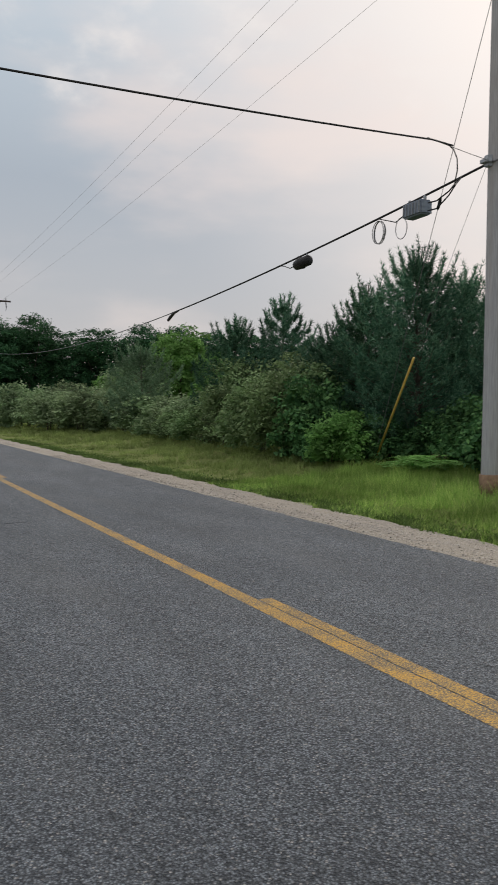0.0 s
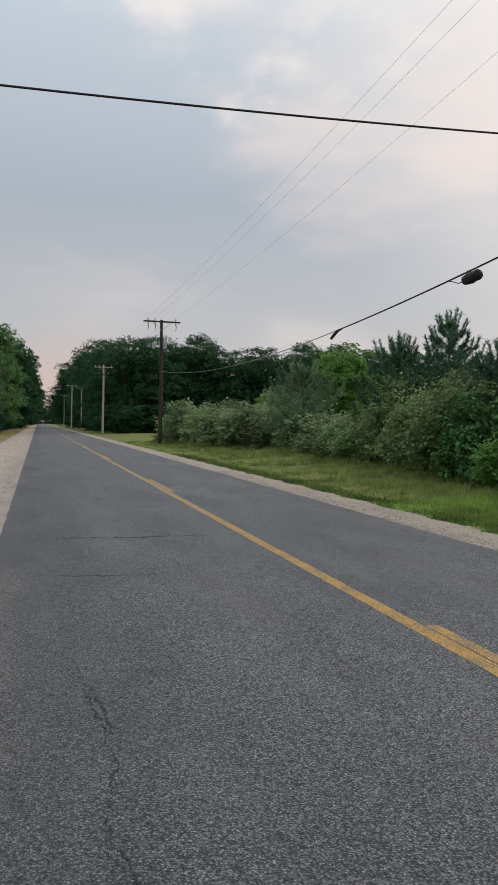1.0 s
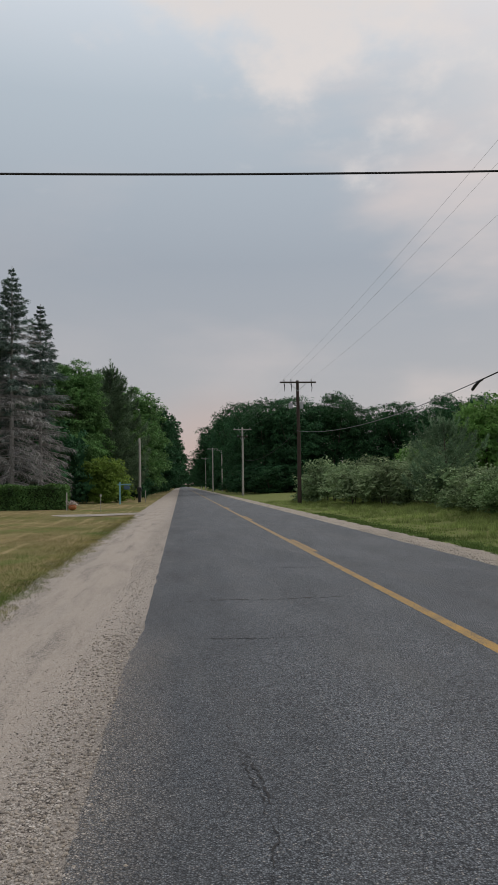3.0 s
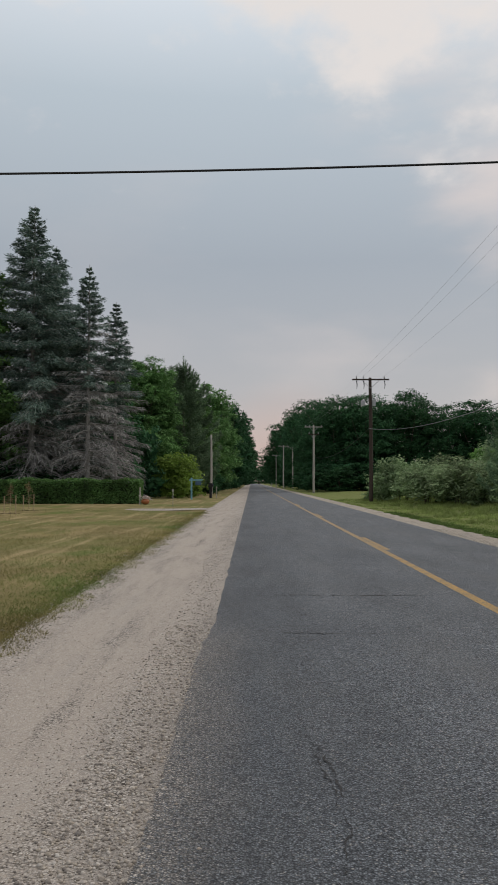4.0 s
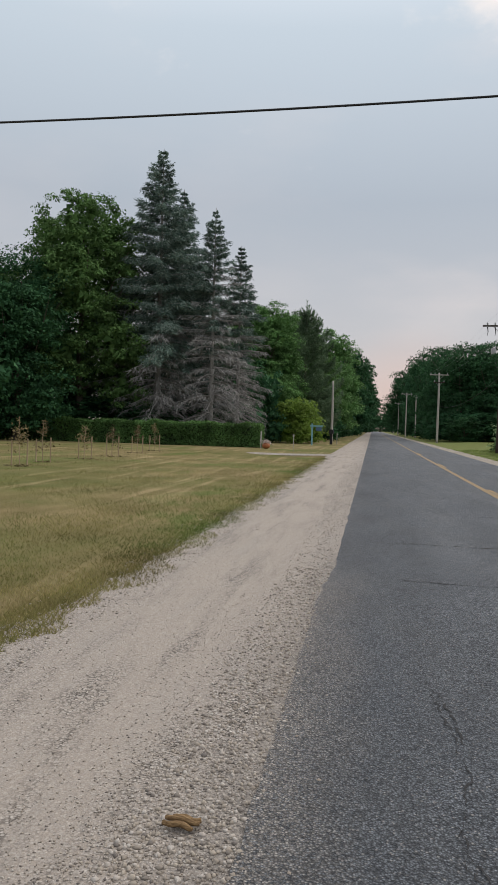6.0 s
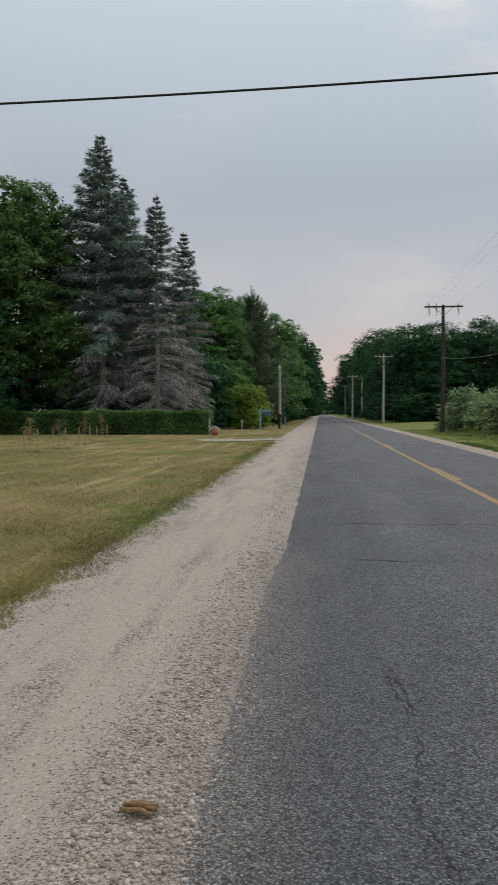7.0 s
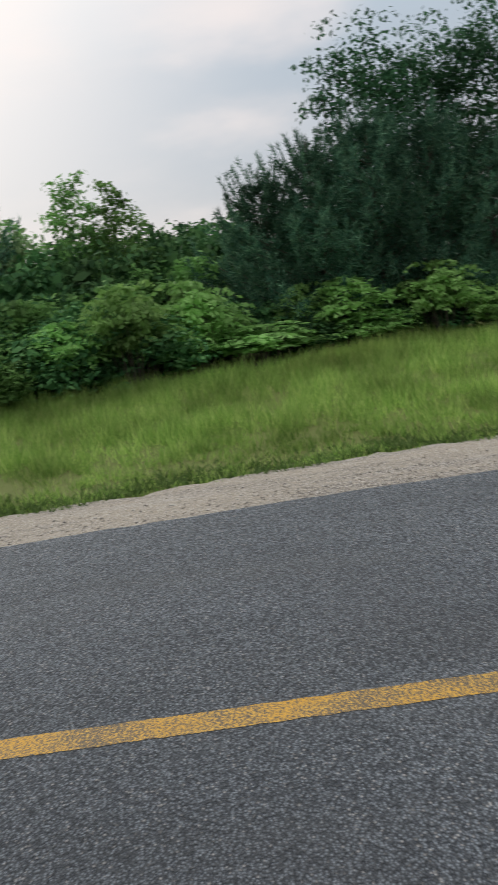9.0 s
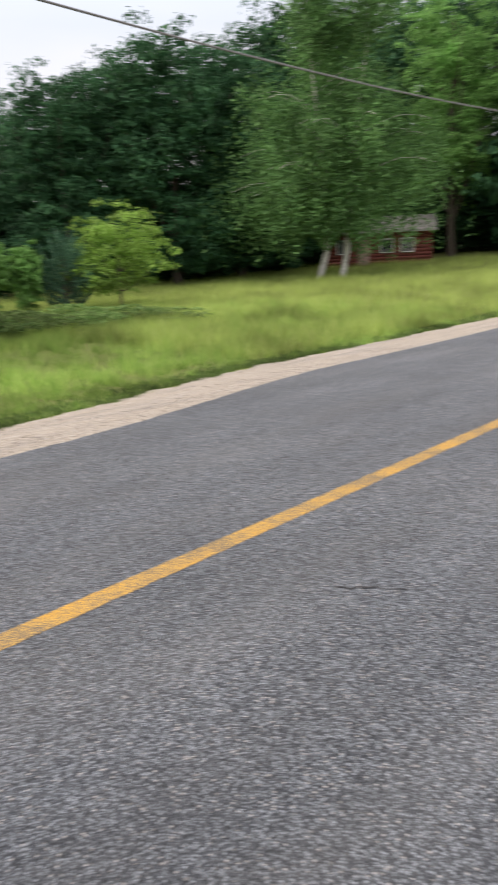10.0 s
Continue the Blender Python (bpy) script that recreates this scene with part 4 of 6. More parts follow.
def frond_shrub(name, x, y, height, radius, fronds, seed, mat, label, category="shrub", group="", leaflet=0.1, pairs=6, long=0.5):
    """A sumac-like shrub: forked stems that carry drooping feathered leaves."""
    rng = np.random.default_rng(seed)
    ob = thing(name, x, y, float(land(x, y)) - 0.04, label, category, group)
    runs, V = [], []
    stems = max(4, fronds // 9)
    for i in range(stems):
        a, k = i * 2.4 + rng.uniform(-0.4, 0.4), math.sqrt((i + 0.5) / stems)
        foot = np.array((math.cos(a) * 0.35 * radius * k, math.sin(a) * 0.35 * radius * k, -0.05))
        top = np.array((math.cos(a) * radius * 0.85 * k, math.sin(a) * radius * 0.85 * k, height * rng.uniform(0.62, 0.98) * (1 - 0.3 * k * k)))
        s = np.linspace(0, 1, 5)[:, None]
        p = foot * (1 - s) + top * s + np.array((0, 0, 0.08)) * np.sin(s * np.pi) * height
        runs.append((p, np.linspace(0.016, 0.006, 5)))
        for j in range(fronds // stems):
            u = rng.uniform(0.5, 1.0) if j > 3 else 1.0
            o = np.array([np.interp(u, s[:, 0], p[:, c]) for c in range(3)])
            b = j * 2.4 + rng.uniform(-0.5, 0.5)
            d = np.array((math.cos(b), math.sin(b), 0))
            L = long * rng.uniform(0.7, 1.2)
            q = np.linspace(0.15, 1, pairs)[:, None]
            mid = o + d * L * q + np.array((0, 0, 1)) * L * (0.55 * q - 0.6 * q * q)
            side = np.cross(d, (0, 0, 1))
            for sg in (-1, 1):
                ln = leaflet * (1 - 0.35 * np.abs(q - 0.5) * 2) * rng.uniform(0.85, 1.15, (pairs, 1))
                w = side * sg * 0.9 + d * 0.45 + np.array((0, 0, -0.25)) + rng.normal(size=(pairs, 3)) * 0.2
                tip, fw = mid + w * ln, (d * 0.26 + np.array((0, 0, 1)) * rng.uniform(-0.28, 0.28, (pairs, 1))) * ln
                V.append(np.stack([mid, mid + w * ln * 0.45 + fw, tip, mid + w * ln * 0.45 - fw], 1).reshape(-1, 3))
    v = np.concatenate(V)
    tagged(tubes("stem_mass", runs, BARK, ob, 4), kind="stuff")
    child("foliage", mesh_of("foliage", v, np.arange(len(v)).reshape(-1, 4), mat), ob)
    return ob


def put(proto, x, y, sx, sz, turn, label=""):
    """Another tree of the same growth, scaled and turned, at its own place."""
    ob = copy_thing(proto, Matrix.Translation((x, y, float(land(x, y)) - 0.04)) @ Matrix.Rotation(radians(turn), 4, "Z") @ Matrix.Diagonal((sx, sx, sz, 1)))
    if label:
        tagged(ob, label)
    return ob


def grow(proto, h0, r0, rows, jitter=7):
    """Copies of proto, whose height and radius are h0 and r0: bearing, distance, height, radius."""
    rng = np.random.default_rng(jitter)
    for b, d, hgt, r in rows:
        x, y = spot(b, d)
        put(proto, x, y, r / r0, hgt / h0, float(rng.uniform(0, 360)))


# -- west of the road, behind the hedge
under = broadleaf("understorey_tree", *spot(-24, 74), 11, 5, 0.2, 30, 0.26, 170, 28, LEAF_DARK, "dark undergrowth tree in the shade of the wood", group="undergrowth trees", r=0.14)
spruce(*spot(-16.2, 65), 24.8, 7.4, 21, "tall old grey-green spruce with bare drooping lower boughs", 0.42)
spruce(*spot(-14.6, 68), 22.4, 5.8, 22, "tall narrow spruce close behind a larger one", 0.25)
spruce(*spot(-12.2, 64), 19.8, 4.7, 23, "half-dead grey spruce with bare drooping boughs", 0.72)
spruce(*spot(-10.2, 66), 17.2, 4.2, 24, "grey spruce with thin drooping boughs", 0.6)
spruce(*spot(-27.6, 70), 15.0, 3.6, 25, "dark spruce top rising behind broadleaf trees", 0.1)
maple = broadleaf("maple_tree", *spot(-21.9, 66), 20.3, 6.0, 2.6, 31, 0.13, 1250, 74, LEAF_MID, "tall spreading maple with dark green crown behind the hedge", group="trees of the western wood", r=0.33, lobes=17, dome=True, clump_r=0.082)
oak = broadleaf("oak_tree", *spot(-26.4, 62), 15.0, 5.0, 0.6, 32, 0.13, 520, 80, LEAF_DARK, "dense dark green broadleaf tree behind the hedge", group="trees of the western wood", r=0.25)
grow(maple, 20.3, 6.0, ((-30, 66, 16, 5.5), (-8.5, 86, 15.3, 5), (-6.6, 96, 15.6, 5)))
grow(under, 11, 5, ((-27.5, 76, 11, 5), (-20.2, 72, 9, 4.5), (-17.5, 78, 10, 5), (-13.5, 78, 9, 5), (-10.5, 80, 9, 4.5), (-31, 60, 12, 5), (-8.6, 76, 7.5, 3), (-7.5, 100, 8, 4), (-13.2, 74, 12, 4.5), (-11.4, 75, 11, 4.5), (-15.4, 76, 12, 5)))
ash = broadleaf("ash_tree", *spot(-3.6, 112), 16.6, 4.8, 0.8, 33, 0.16, 340, 64, LEAF_MID, "light green roadside tree with full crown", group="roadside trees", r=0.2)
grow(ash, 16.6, 4.8, ((-4.6, 104, 14, 4.4), (-2.9, 128, 17.0, 4.8)))
beech = broadleaf("beech_tree", *spot(-2.2, 150), 17.5, 5.4, 0.6, 34, 0.24, 280, 46, LEAF_DARK, "dark roadside tree overhanging the lane", group="roadside trees", r=0.25)
grow(beech, 17.5, 5.4, ((-1.75, 178, 20, 5.8), (-1.3, 205, 21, 6), (-1.0, 245, 22, 6.2), (-0.9, 290, 24, 7), (-3.4, 170, 17, 6), (-2.6, 230, 19, 7), (-1.6, 340, 20, 8), (1.5, 430, 13, 9), (-0.6, 450, 11, 9), (0.6, 520, 10, 12), (-0.2, 380, 20, 7)))
pine(*spot(-5.15, 92), 16.8, 4.4, 35, "tall soft grey-green pine rising above the roadside trees", 0.34, 0.5, "roadside trees", NEEDLE_SOFT)
pine(*spot(-6.4, 98), 11.5, 2.8, 36, "soft grey-green roadside pine", 0.36, 0.6, "roadside trees", NEEDLE_SOFT)
pine(*spot(-4.4, 106), 10.5, 2.8, 38, "soft grey-green roadside pine", 0.36, 0.5, "roadside trees", NEEDLE_SOFT)
LEAF_GOLD = leafy("bright yellow-green leaves", (0.11, 0.19, 0.035), (0.19, 0.31, 0.06), (0.33, 0.46, 0.13), 0.45)
broadleaf("round_bush", *spot(-5.7, 77.5), 4.5, 3.0, 0.1, 37, 0.13, 300, 30, LEAF_GOLD, "rounded yellow-green bush beside the driveway", "bush", trunks=4, r=0.06)
grow(under, 11, 5, ((-7.3, 94, 5, 2.6), (-3.3, 102, 4.5, 2.2)))

grow(under, 11, 5, ((-6.9, 90, 4.2, 3.4), (-5.9, 96, 4.4, 3.4), (-4.9, 103, 4.2, 3.2), (-4.3, 110, 4.6, 3.2), (-3.7, 118, 4.6, 3.4), (-3.3, 128, 4.8, 3.6), (-2.9, 138, 5, 3.8), (-2.6, 150, 5, 4), (-2.3, 164, 5.4, 4), (-2.0, 180, 6, 4.2), (-1.75, 200, 6, 4.4), (-1.5, 225, 6.5, 5), (-1.25, 255, 7, 5)), 19)
pine(*spot(-4.7, 104), 12.6, 3.8, 39, "soft grey-green roadside pine", 0.36, 0.55, "roadside trees", NEEDLE_SOFT)

# -- north-east: the wood behind the far poles
wood = broadleaf("wood_tree", *spot(6.4, 128), 15.6, 6.4, 0.5, 41, 0.18, 430, 62, LEAF_DARK, "dense dark green tree of the wood beyond the poles", group="trees of the far wood", r=0.24)
grow(wood, 15.6, 6.4, ((4.3, 188, 21.5, 7), (5.0, 160, 18, 5.6), (3.7, 200, 19.5, 6), (8.6, 126, 15.8, 6.4), (11.6, 128, 16.4, 6.2), (14.2, 130, 14.2, 6), (16.8, 126, 14.4, 6), (19.6, 124, 15, 6), (22.2, 122, 14.6, 6), (24.8, 126, 14.2, 6), (27.6, 124, 13.5, 6), (3.3, 220, 20, 7), (2.5, 240, 20, 7), (2.2, 300, 16, 7), (1.9, 350, 15, 8), (7.4, 140, 14, 6), (10.2, 142, 16, 6), (31, 110, 11, 5)), 5)
grow(under, 11, 5, ((8, 134, 5, 5), (11, 134, 5, 5), (14, 132, 5, 5), (17.4, 130, 5, 5), (20.6, 128, 5, 5), (-17, 66, 3.5, 4), (-13, 68, 3.5, 4), (-22, 66, 4, 4), (-25, 66, 4, 4), (34.5, 90, 8, 5), (39, 85, 8, 5), (45, 80, 8, 5), (51, 75, 8, 5), (57, 70, 7, 5), (63, 66, 7, 5), (70, 64, 7.5, 5), (77, 64, 7.6, 5), (83, 62, 7.8, 5), (86.4, 60, 8, 4), (91, 58, 7.6, 5), (98, 56, 8, 5), (6.6, 116, 4, 3), (4.0, 150, 3, 3), (5.6, 124, 5, 4), (7.2, 121, 4.4, 4), (8.9, 120, 4.6, 4.2), (10.6, 120, 4.4, 4.2), (12.4, 121, 4.6, 4.2), (14.2, 120, 4.4, 4.2), (16, 119, 4.6, 4.2), (17.8, 118, 4.4, 4.2), (19.8, 117, 4.6, 4.2), (4.9, 140, 5.4, 4), (4.3, 165, 6, 4.4), (3.6, 190, 6.5, 4.6), (3.1, 215, 7, 5)), 6)
young = broadleaf("young_maple", *spot(22.6, 62), 8.3, 3.3, 0.5, 45, 0.14, 260, 50, LEAF_LIGHT, "bright green young tree rising above the scrub", group="young trees of the scrub", r=0.12)
grow(young, 8.3, 3.3, ((24.4, 66, 7.0, 2.8), (17.6, 84, 5.5, 3)), 8)

# -- near scrub along the eastern verge: pines first
for i, (b, d, hgt, r) in enumerate(((40.3, 22.6, 6.3, 2.0), (36.8, 24.4, 5.6, 1.7), (43.6, 24.5, 5.9, 1.9), (47.2, 21.5, 5.1, 1.7), (51.0, 20.6, 4.9, 1.6), (34.6, 25.5, 4.3, 1.6),
                                    (30.4, 34, 6.7, 1.9), (26.8, 36, 5.9, 2.0), (33.0, 33, 4.6, 1.7), (19.7, 43, 5.0, 2.2))):
    pine(*spot(b, d), hgt * 0.97, r, 100 + i, "bushy dark young pine in the roadside scrub", 0.16 if d < 30 else 0.22, 1.5 if d < 30 else 0.7, mat=NEEDLE_SOFT if b < 20 else None)
for i, (b, d, hgt, r) in enumerate(((54.0, 25, 6.5, 1.7), (67.8, 20, 6.0, 1.5), (64.3, 20.5, 4.6, 1.5), (72.5, 19.5, 4.4, 1.7), (69.8, 18.6, 3.7, 1.6), (93.6, 20, 4.7, 1.7), (97.3, 19.6, 5.2, 1.9), (101.5, 19.8, 5.7, 2.0), (105.6, 20, 5.6, 2.0), (109.2, 20.6, 4.9, 1.8))):
    pine(*spot(b, d), hgt * 0.96, r, 120 + i, "dark dense young pine in the roadside scrub", 0.16, 1.35)
pine(*spot(127.2, 30), 2.7, 0.9, 140, "small young pine at the field's edge", 0.15, 1.3)

LEAF_BRAMBLE = leafy("deep green bramble leaves", (0.035, 0.1, 0.036), (0.068, 0.17, 0.058), (0.15, 0.29, 0.1), even=0.8)
bramble = broadleaf("bramble_bush", *spot(47.5, 17.2), 1.9, 1.25, 0.05, 51, 0.07, 190, 24, LEAF_BRAMBLE, "leafy green bramble bush at the edge of the verge", "shrub", "brambles along the verge", trunks=5, r=0.02, clump_r=0.16)
grow(bramble, 1.9, 1.25, ((50.6, 17.6, 2.3, 1.2), (53.6, 18.2, 1.8, 1.2), (56.8, 18.8, 2.2, 1.2), (61.6, 16.8, 1.5, 1.2), (63.8, 16.6, 2.1, 1.1), (67.4, 15.8, 1.5, 1.3), (71.4, 16.2, 1.9, 1.2), (75.2, 15.6, 1.4, 1.3), (79.6, 16.2, 1.75, 1.2), (83.4, 16.2, 1.45, 1.4), (49, 19, 2.6, 1.5), (58, 18.6, 2.8, 1.5), (62, 18.5, 2.6, 1.5), (75.5, 18.5, 2.9, 1.7), (79, 19.5, 3.1, 1.7), (84, 21, 3.2, 1.8)), 9)
grow(bramble, 1.9, 1.25, ((88, 19, 1.6, 1.5), (87, 23, 3.6, 2.0), (90, 25, 3.8, 2.2), (81, 24, 3.8, 2), (42, 21, 1.3, 0.9), (44.6, 19.6, 1.7, 1.0), (33.4, 22, 1.5, 0.9), (36.2, 21.6, 1.3, 0.9), (33.0, 23, 2.3, 1.4), (116, 22, 0.9, 1.1), (38.4, 22.4, 1.25, 1.0), (40.0, 21.8, 1.0, 0.9)), 10)
pale = broadleaf("dogwood_bush", *spot(60.4, 17.4), 1.9, 1.2, 0.05, 55, 0.075, 180, 22, LEAF_LIGHT, "light green leafy bush at the edge of the verge", "shrub", "light bushes along the verge", trunks=5, r=0.02, clump_r=0.18, flat=1.2)
grow(pale, 1.9, 1.2, ((49.4, 16.9, 1.5, 1.0), (52.0, 18.6, 2.6, 1.3), (54.4, 17.9, 1.6, 1.0), (65.2, 15.3, 1.35, 0.9), (69.2, 17.4, 2.3, 1.2), (73.0, 15.0, 1.2, 0.9), (77.0, 16.8, 2.0, 1.3), (81.2, 17.6, 2.1, 1.3), (86.0, 20, 2.6, 1.5), (34.8, 20.8, 1.5, 0.9), (95, 19.0, 1.2, 1.0), (103.5, 19.4, 1.2, 1.0), (112.4, 20.5, 1.1, 1.0), (59.5, 19.5, 3.2, 1.3)), 17)
grow(bramble, 1.9, 1.25, ((91, 19.2, 1.3, 1.2), (94, 19.0, 1.3, 1.2), (97, 18.9, 1.2, 1.2), (100, 19.0, 1.2, 1.2), (103, 19.2, 1.2, 1.2), (106, 19.4, 1.2, 1.2), (109, 19.6, 1.2, 1.2), (112, 20, 1.1, 1.2)), 18)
thicket = broadleaf("olive_shrub", *spot(31.2, 25), 3.0, 1.9, 0.05, 52, 0.07, 240, 24, LEAF_OLIVE, "olive-green leafy shrub with tangled twigs", "shrub", "shrubs of the scrub", trunks=5, r=0.03, clump_r=0.14)
grow(thicket, 3.0, 1.9, ((28.8, 27, 2.8, 1.9), (26.5, 31, 2.4, 1.8), (33.2, 25, 2.9, 1.7), (24.5, 33, 1.8, 1.7), (22.8, 36, 1.6, 1.7), (56.5, 20.5, 4.3, 1.6), (59.2, 21.5, 3.8, 1.6), (66, 18.2, 3.3, 1.5), (70.5, 19, 4.2, 1.5), (74.5, 20, 3.8, 1.4), (28, 33, 3.6, 1.9), (32, 30, 3.6, 1.7)), 11)
fork = broadleaf("poplar_sapling", *spot(80.2, 21.5), 5.2, 0.95, 1.2, 53, 0.07, 150, 22, LEAF_LIGHT, "thin pale-green sapling above the scrub", "tree", "saplings in the scrub", r=0.04, clump_r=0.2, core=False, trunks=2)
grow(fork, 5.2, 0.95, ((83.0, 21.5, 4.9, 0.95), (72.6, 20.2, 5.2, 0.9), (75.9, 20.5, 4.1, 0.9)), 12)
airy = broadleaf("poplar_tree", *spot(101.0, 21.5), 8.2, 1.9, 2.6, 54, 0.07, 290, 22, LEAF_DARK, "airy poplar with sparse crown above the pines", "tree", "poplars over the scrub", r=0.07, clump_r=0.16, core=False, trunks=3)
grow(airy, 8.2, 1.9, ((105.2, 22, 7.9, 1.7), (109.0, 21.8, 8.3, 1.6)), 13)

# feathery sumac along the verge
LEAF_SUMAC = leafy("bright feathery sumac leaves", (0.11, 0.23, 0.055), (0.2, 0.37, 0.1), (0.33, 0.5, 0.19), 0.45)
LEAF_BRACKEN = leafy("mixed bracken green", (0.04, 0.08, 0.025), (0.11, 0.19, 0.05), (0.27, 0.36, 0.14), 0.35)
sumac = frond_shrub("sumac", *spot(85, 16.6), 1.45, 0.95, 170, 61, LEAF_SUMAC, "light green feathery sumac at the edge of the grass", group="sumacs along the verge", leaflet=0.19, pairs=7, long=0.6)
for i, (b, d, hgt, r) in enumerate(((87.5, 17.0, 1.4, 1.0), (90, 17.4, 1.35, 1.0), (92.6, 17.8, 1.3, 1.0), (95.2, 18.2, 1.3, 1.0), (97.8, 18.4, 1.2, 0.9), (100.4, 18.6, 1.15, 0.9), (103, 18.8, 1.1, 0.9), (106.4, 18.6, 1.15, 0.8), (109, 18.4, 0.9, 0.7), (111.9, 17.8, 1.5, 0.8), (82.5, 16.2, 1.4, 1.0), (78.5, 15.6, 1.35, 0.9), (41.6, 18.2, 0.7, 0.8), (61, 15.4, 1.2, 0.9), (70, 15.0, 1.2, 0.9))):
    put(sumac, *spot(b + 0.8 * math.sin(i * 5.1), d + 0.75 * math.sin(i * 2.3)), (0.95 + 0.3 * math.sin(i * 3.7)) * r / 0.95, (1.12 + 0.42 * math.sin(i * 1.9 + 1)) * hgt / 1.45, i * 47)
LEAF_GREY = leafy("pale grey-green sumac leaves", (0.12, 0.19, 0.09), (0.21, 0.3, 0.15), (0.36, 0.44, 0.26), 0.35)
clump = broadleaf("sumac_clump", *spot(18.5, 48), 2.6, 2.5, 0.05, 62, 0.11, 240, 24, LEAF_GREY, "grey-green rounded sumac clump beyond the verge", "shrub", "sumac clumps", trunks=6, r=0.04, clump_r=0.12, flat=1.2)
grow(clump, 2.6, 2.5, ((15.6, 50, 2.6, 2.6), (13.2, 54, 2.5, 2.6), (11.4, 61, 3.2, 2.4), (17, 56, 3.0, 2.8), (20.5, 42, 2.0, 2.2), (22.4, 40, 2.0, 2.2), (14, 62, 3.2, 2.8), (19.2, 54, 4.0, 2.6), (10.2, 66, 2.2, 2.2), (24.6, 37, 2.1, 2.0)), 15)

fern = frond_shrub("fern_patch", *spot(116, 19.5), 0.55, 1.5, 120, 63, LEAF_BRACKEN, "low spreading bracken at the edge of the grass", "fern", "bracken patches", leaflet=0.12, pairs=7, long=0.55)
for i, (b, d) in enumerate(((119, 19.0), (122, 19.4), (125, 19.8), (128, 20.4), (131, 21.2), (134, 22), (117.5, 22), (121, 22.5), (124.5, 23), (128, 24), (113.5, 20))):
    put(fern, *spot(b, d), 0.8 + 0.12 * (i % 3), 0.75 + 0.4 * ((i * 7) % 5) / 4, i * 53)

LEAF_ASPEN = leafy("pale aspen leaves", (0.09, 0.165, 0.07), (0.15, 0.26, 0.11), (0.25, 0.37, 0.18), 0.35)
# -- south-east: saplings, field edge, big trees, birch
broadleaf("aspen_sapling", *spot(119.2, 33), 7.6, 2.0, 1.3, 71, 0.085, 230, 28, LEAF_ASPEN, "slender grey-green aspen at the field's edge", r=0.07, clump_r=0.14)
broadleaf("small_sapling", *spot(121.9, 28.5), 3.3, 0.8, 0.3, 72, 0.1, 110, 20, LEAF_LIGHT, "bright green sapling at the field's edge", r=0.03, clump_r=0.18, group="saplings at the field's edge")
broadleaf("small_sapling", *spot(124.6, 29), 2.6, 0.7, 0.3, 73, 0.1, 90, 20, LEAF_LIGHT, "bright green sapling at the field's edge", r=0.03, clump_r=0.18, group="saplings at the field's edge")
broadleaf("apple_tree", *spot(131.0, 31), 3.9, 1.95, 0.3, 74, 0.085, 150, 36, LEAF_GOLD, "bright yellow-green spreading fruit tree in the field", r=0.06, clump_r=0.15, core=False)
big = broadleaf("field_tree", *spot(135.0, 52), 15.5, 5.6, 0.6, 75, 0.14, 680, 54, LEAF_DARK, "tall dark broadleaf tree behind the field", group="tall trees behind the field", r=0.3, lobes=15, dome=True, clump_r=0.1)
grow(big, 15.5, 5.6, ((127.5, 52, 13.5, 4.6), (130.8, 55, 14.9, 5.2), (139.6, 56, 15.5, 5.6), (143.6, 62, 19, 6), (124, 58, 12.4, 4.6), (148, 76, 22, 7), (153, 74, 22, 7), (158, 70, 22, 7)), 14)
grow(under, 11, 5, ((115.5, 48, 10.2, 3.6), (117.2, 44, 4.5, 3.5), (114, 43, 4, 3.5), (120.5, 46, 4, 3.5), (112.6, 50, 9.8, 3.6), (119, 54, 10, 4), (122, 56, 10, 4), (124.5, 56, 5, 5), (128.5, 56, 5, 5), (132.5, 57, 5, 5), (136.5, 58, 5, 5), (140.5, 60, 5, 5), (144, 66, 6, 6), (148, 72, 7, 6), (152, 74, 8, 6), (156, 70, 8, 6), (160, 64, 8, 6), (163, 60, 20, 7), (150, 82, 9, 7), (154, 80, 9, 7), (158, 78, 9, 7), (162, 74, 9, 7), (146, 84, 9, 7), (141, 72, 8, 7), (136, 70, 8, 7), (131, 68, 8, 7), (126, 66, 8, 7), (106, 60, 8, 5), (100, 60, 7, 5)), 16)
broadleaf("locust_tree", *spot(154.6, 62), 19.5, 4.6, 2.5, 76, 0.15, 420, 32, LEAF_LIGHT, "tree with bright yellow-green upper leaves behind the cabin", r=0.3)


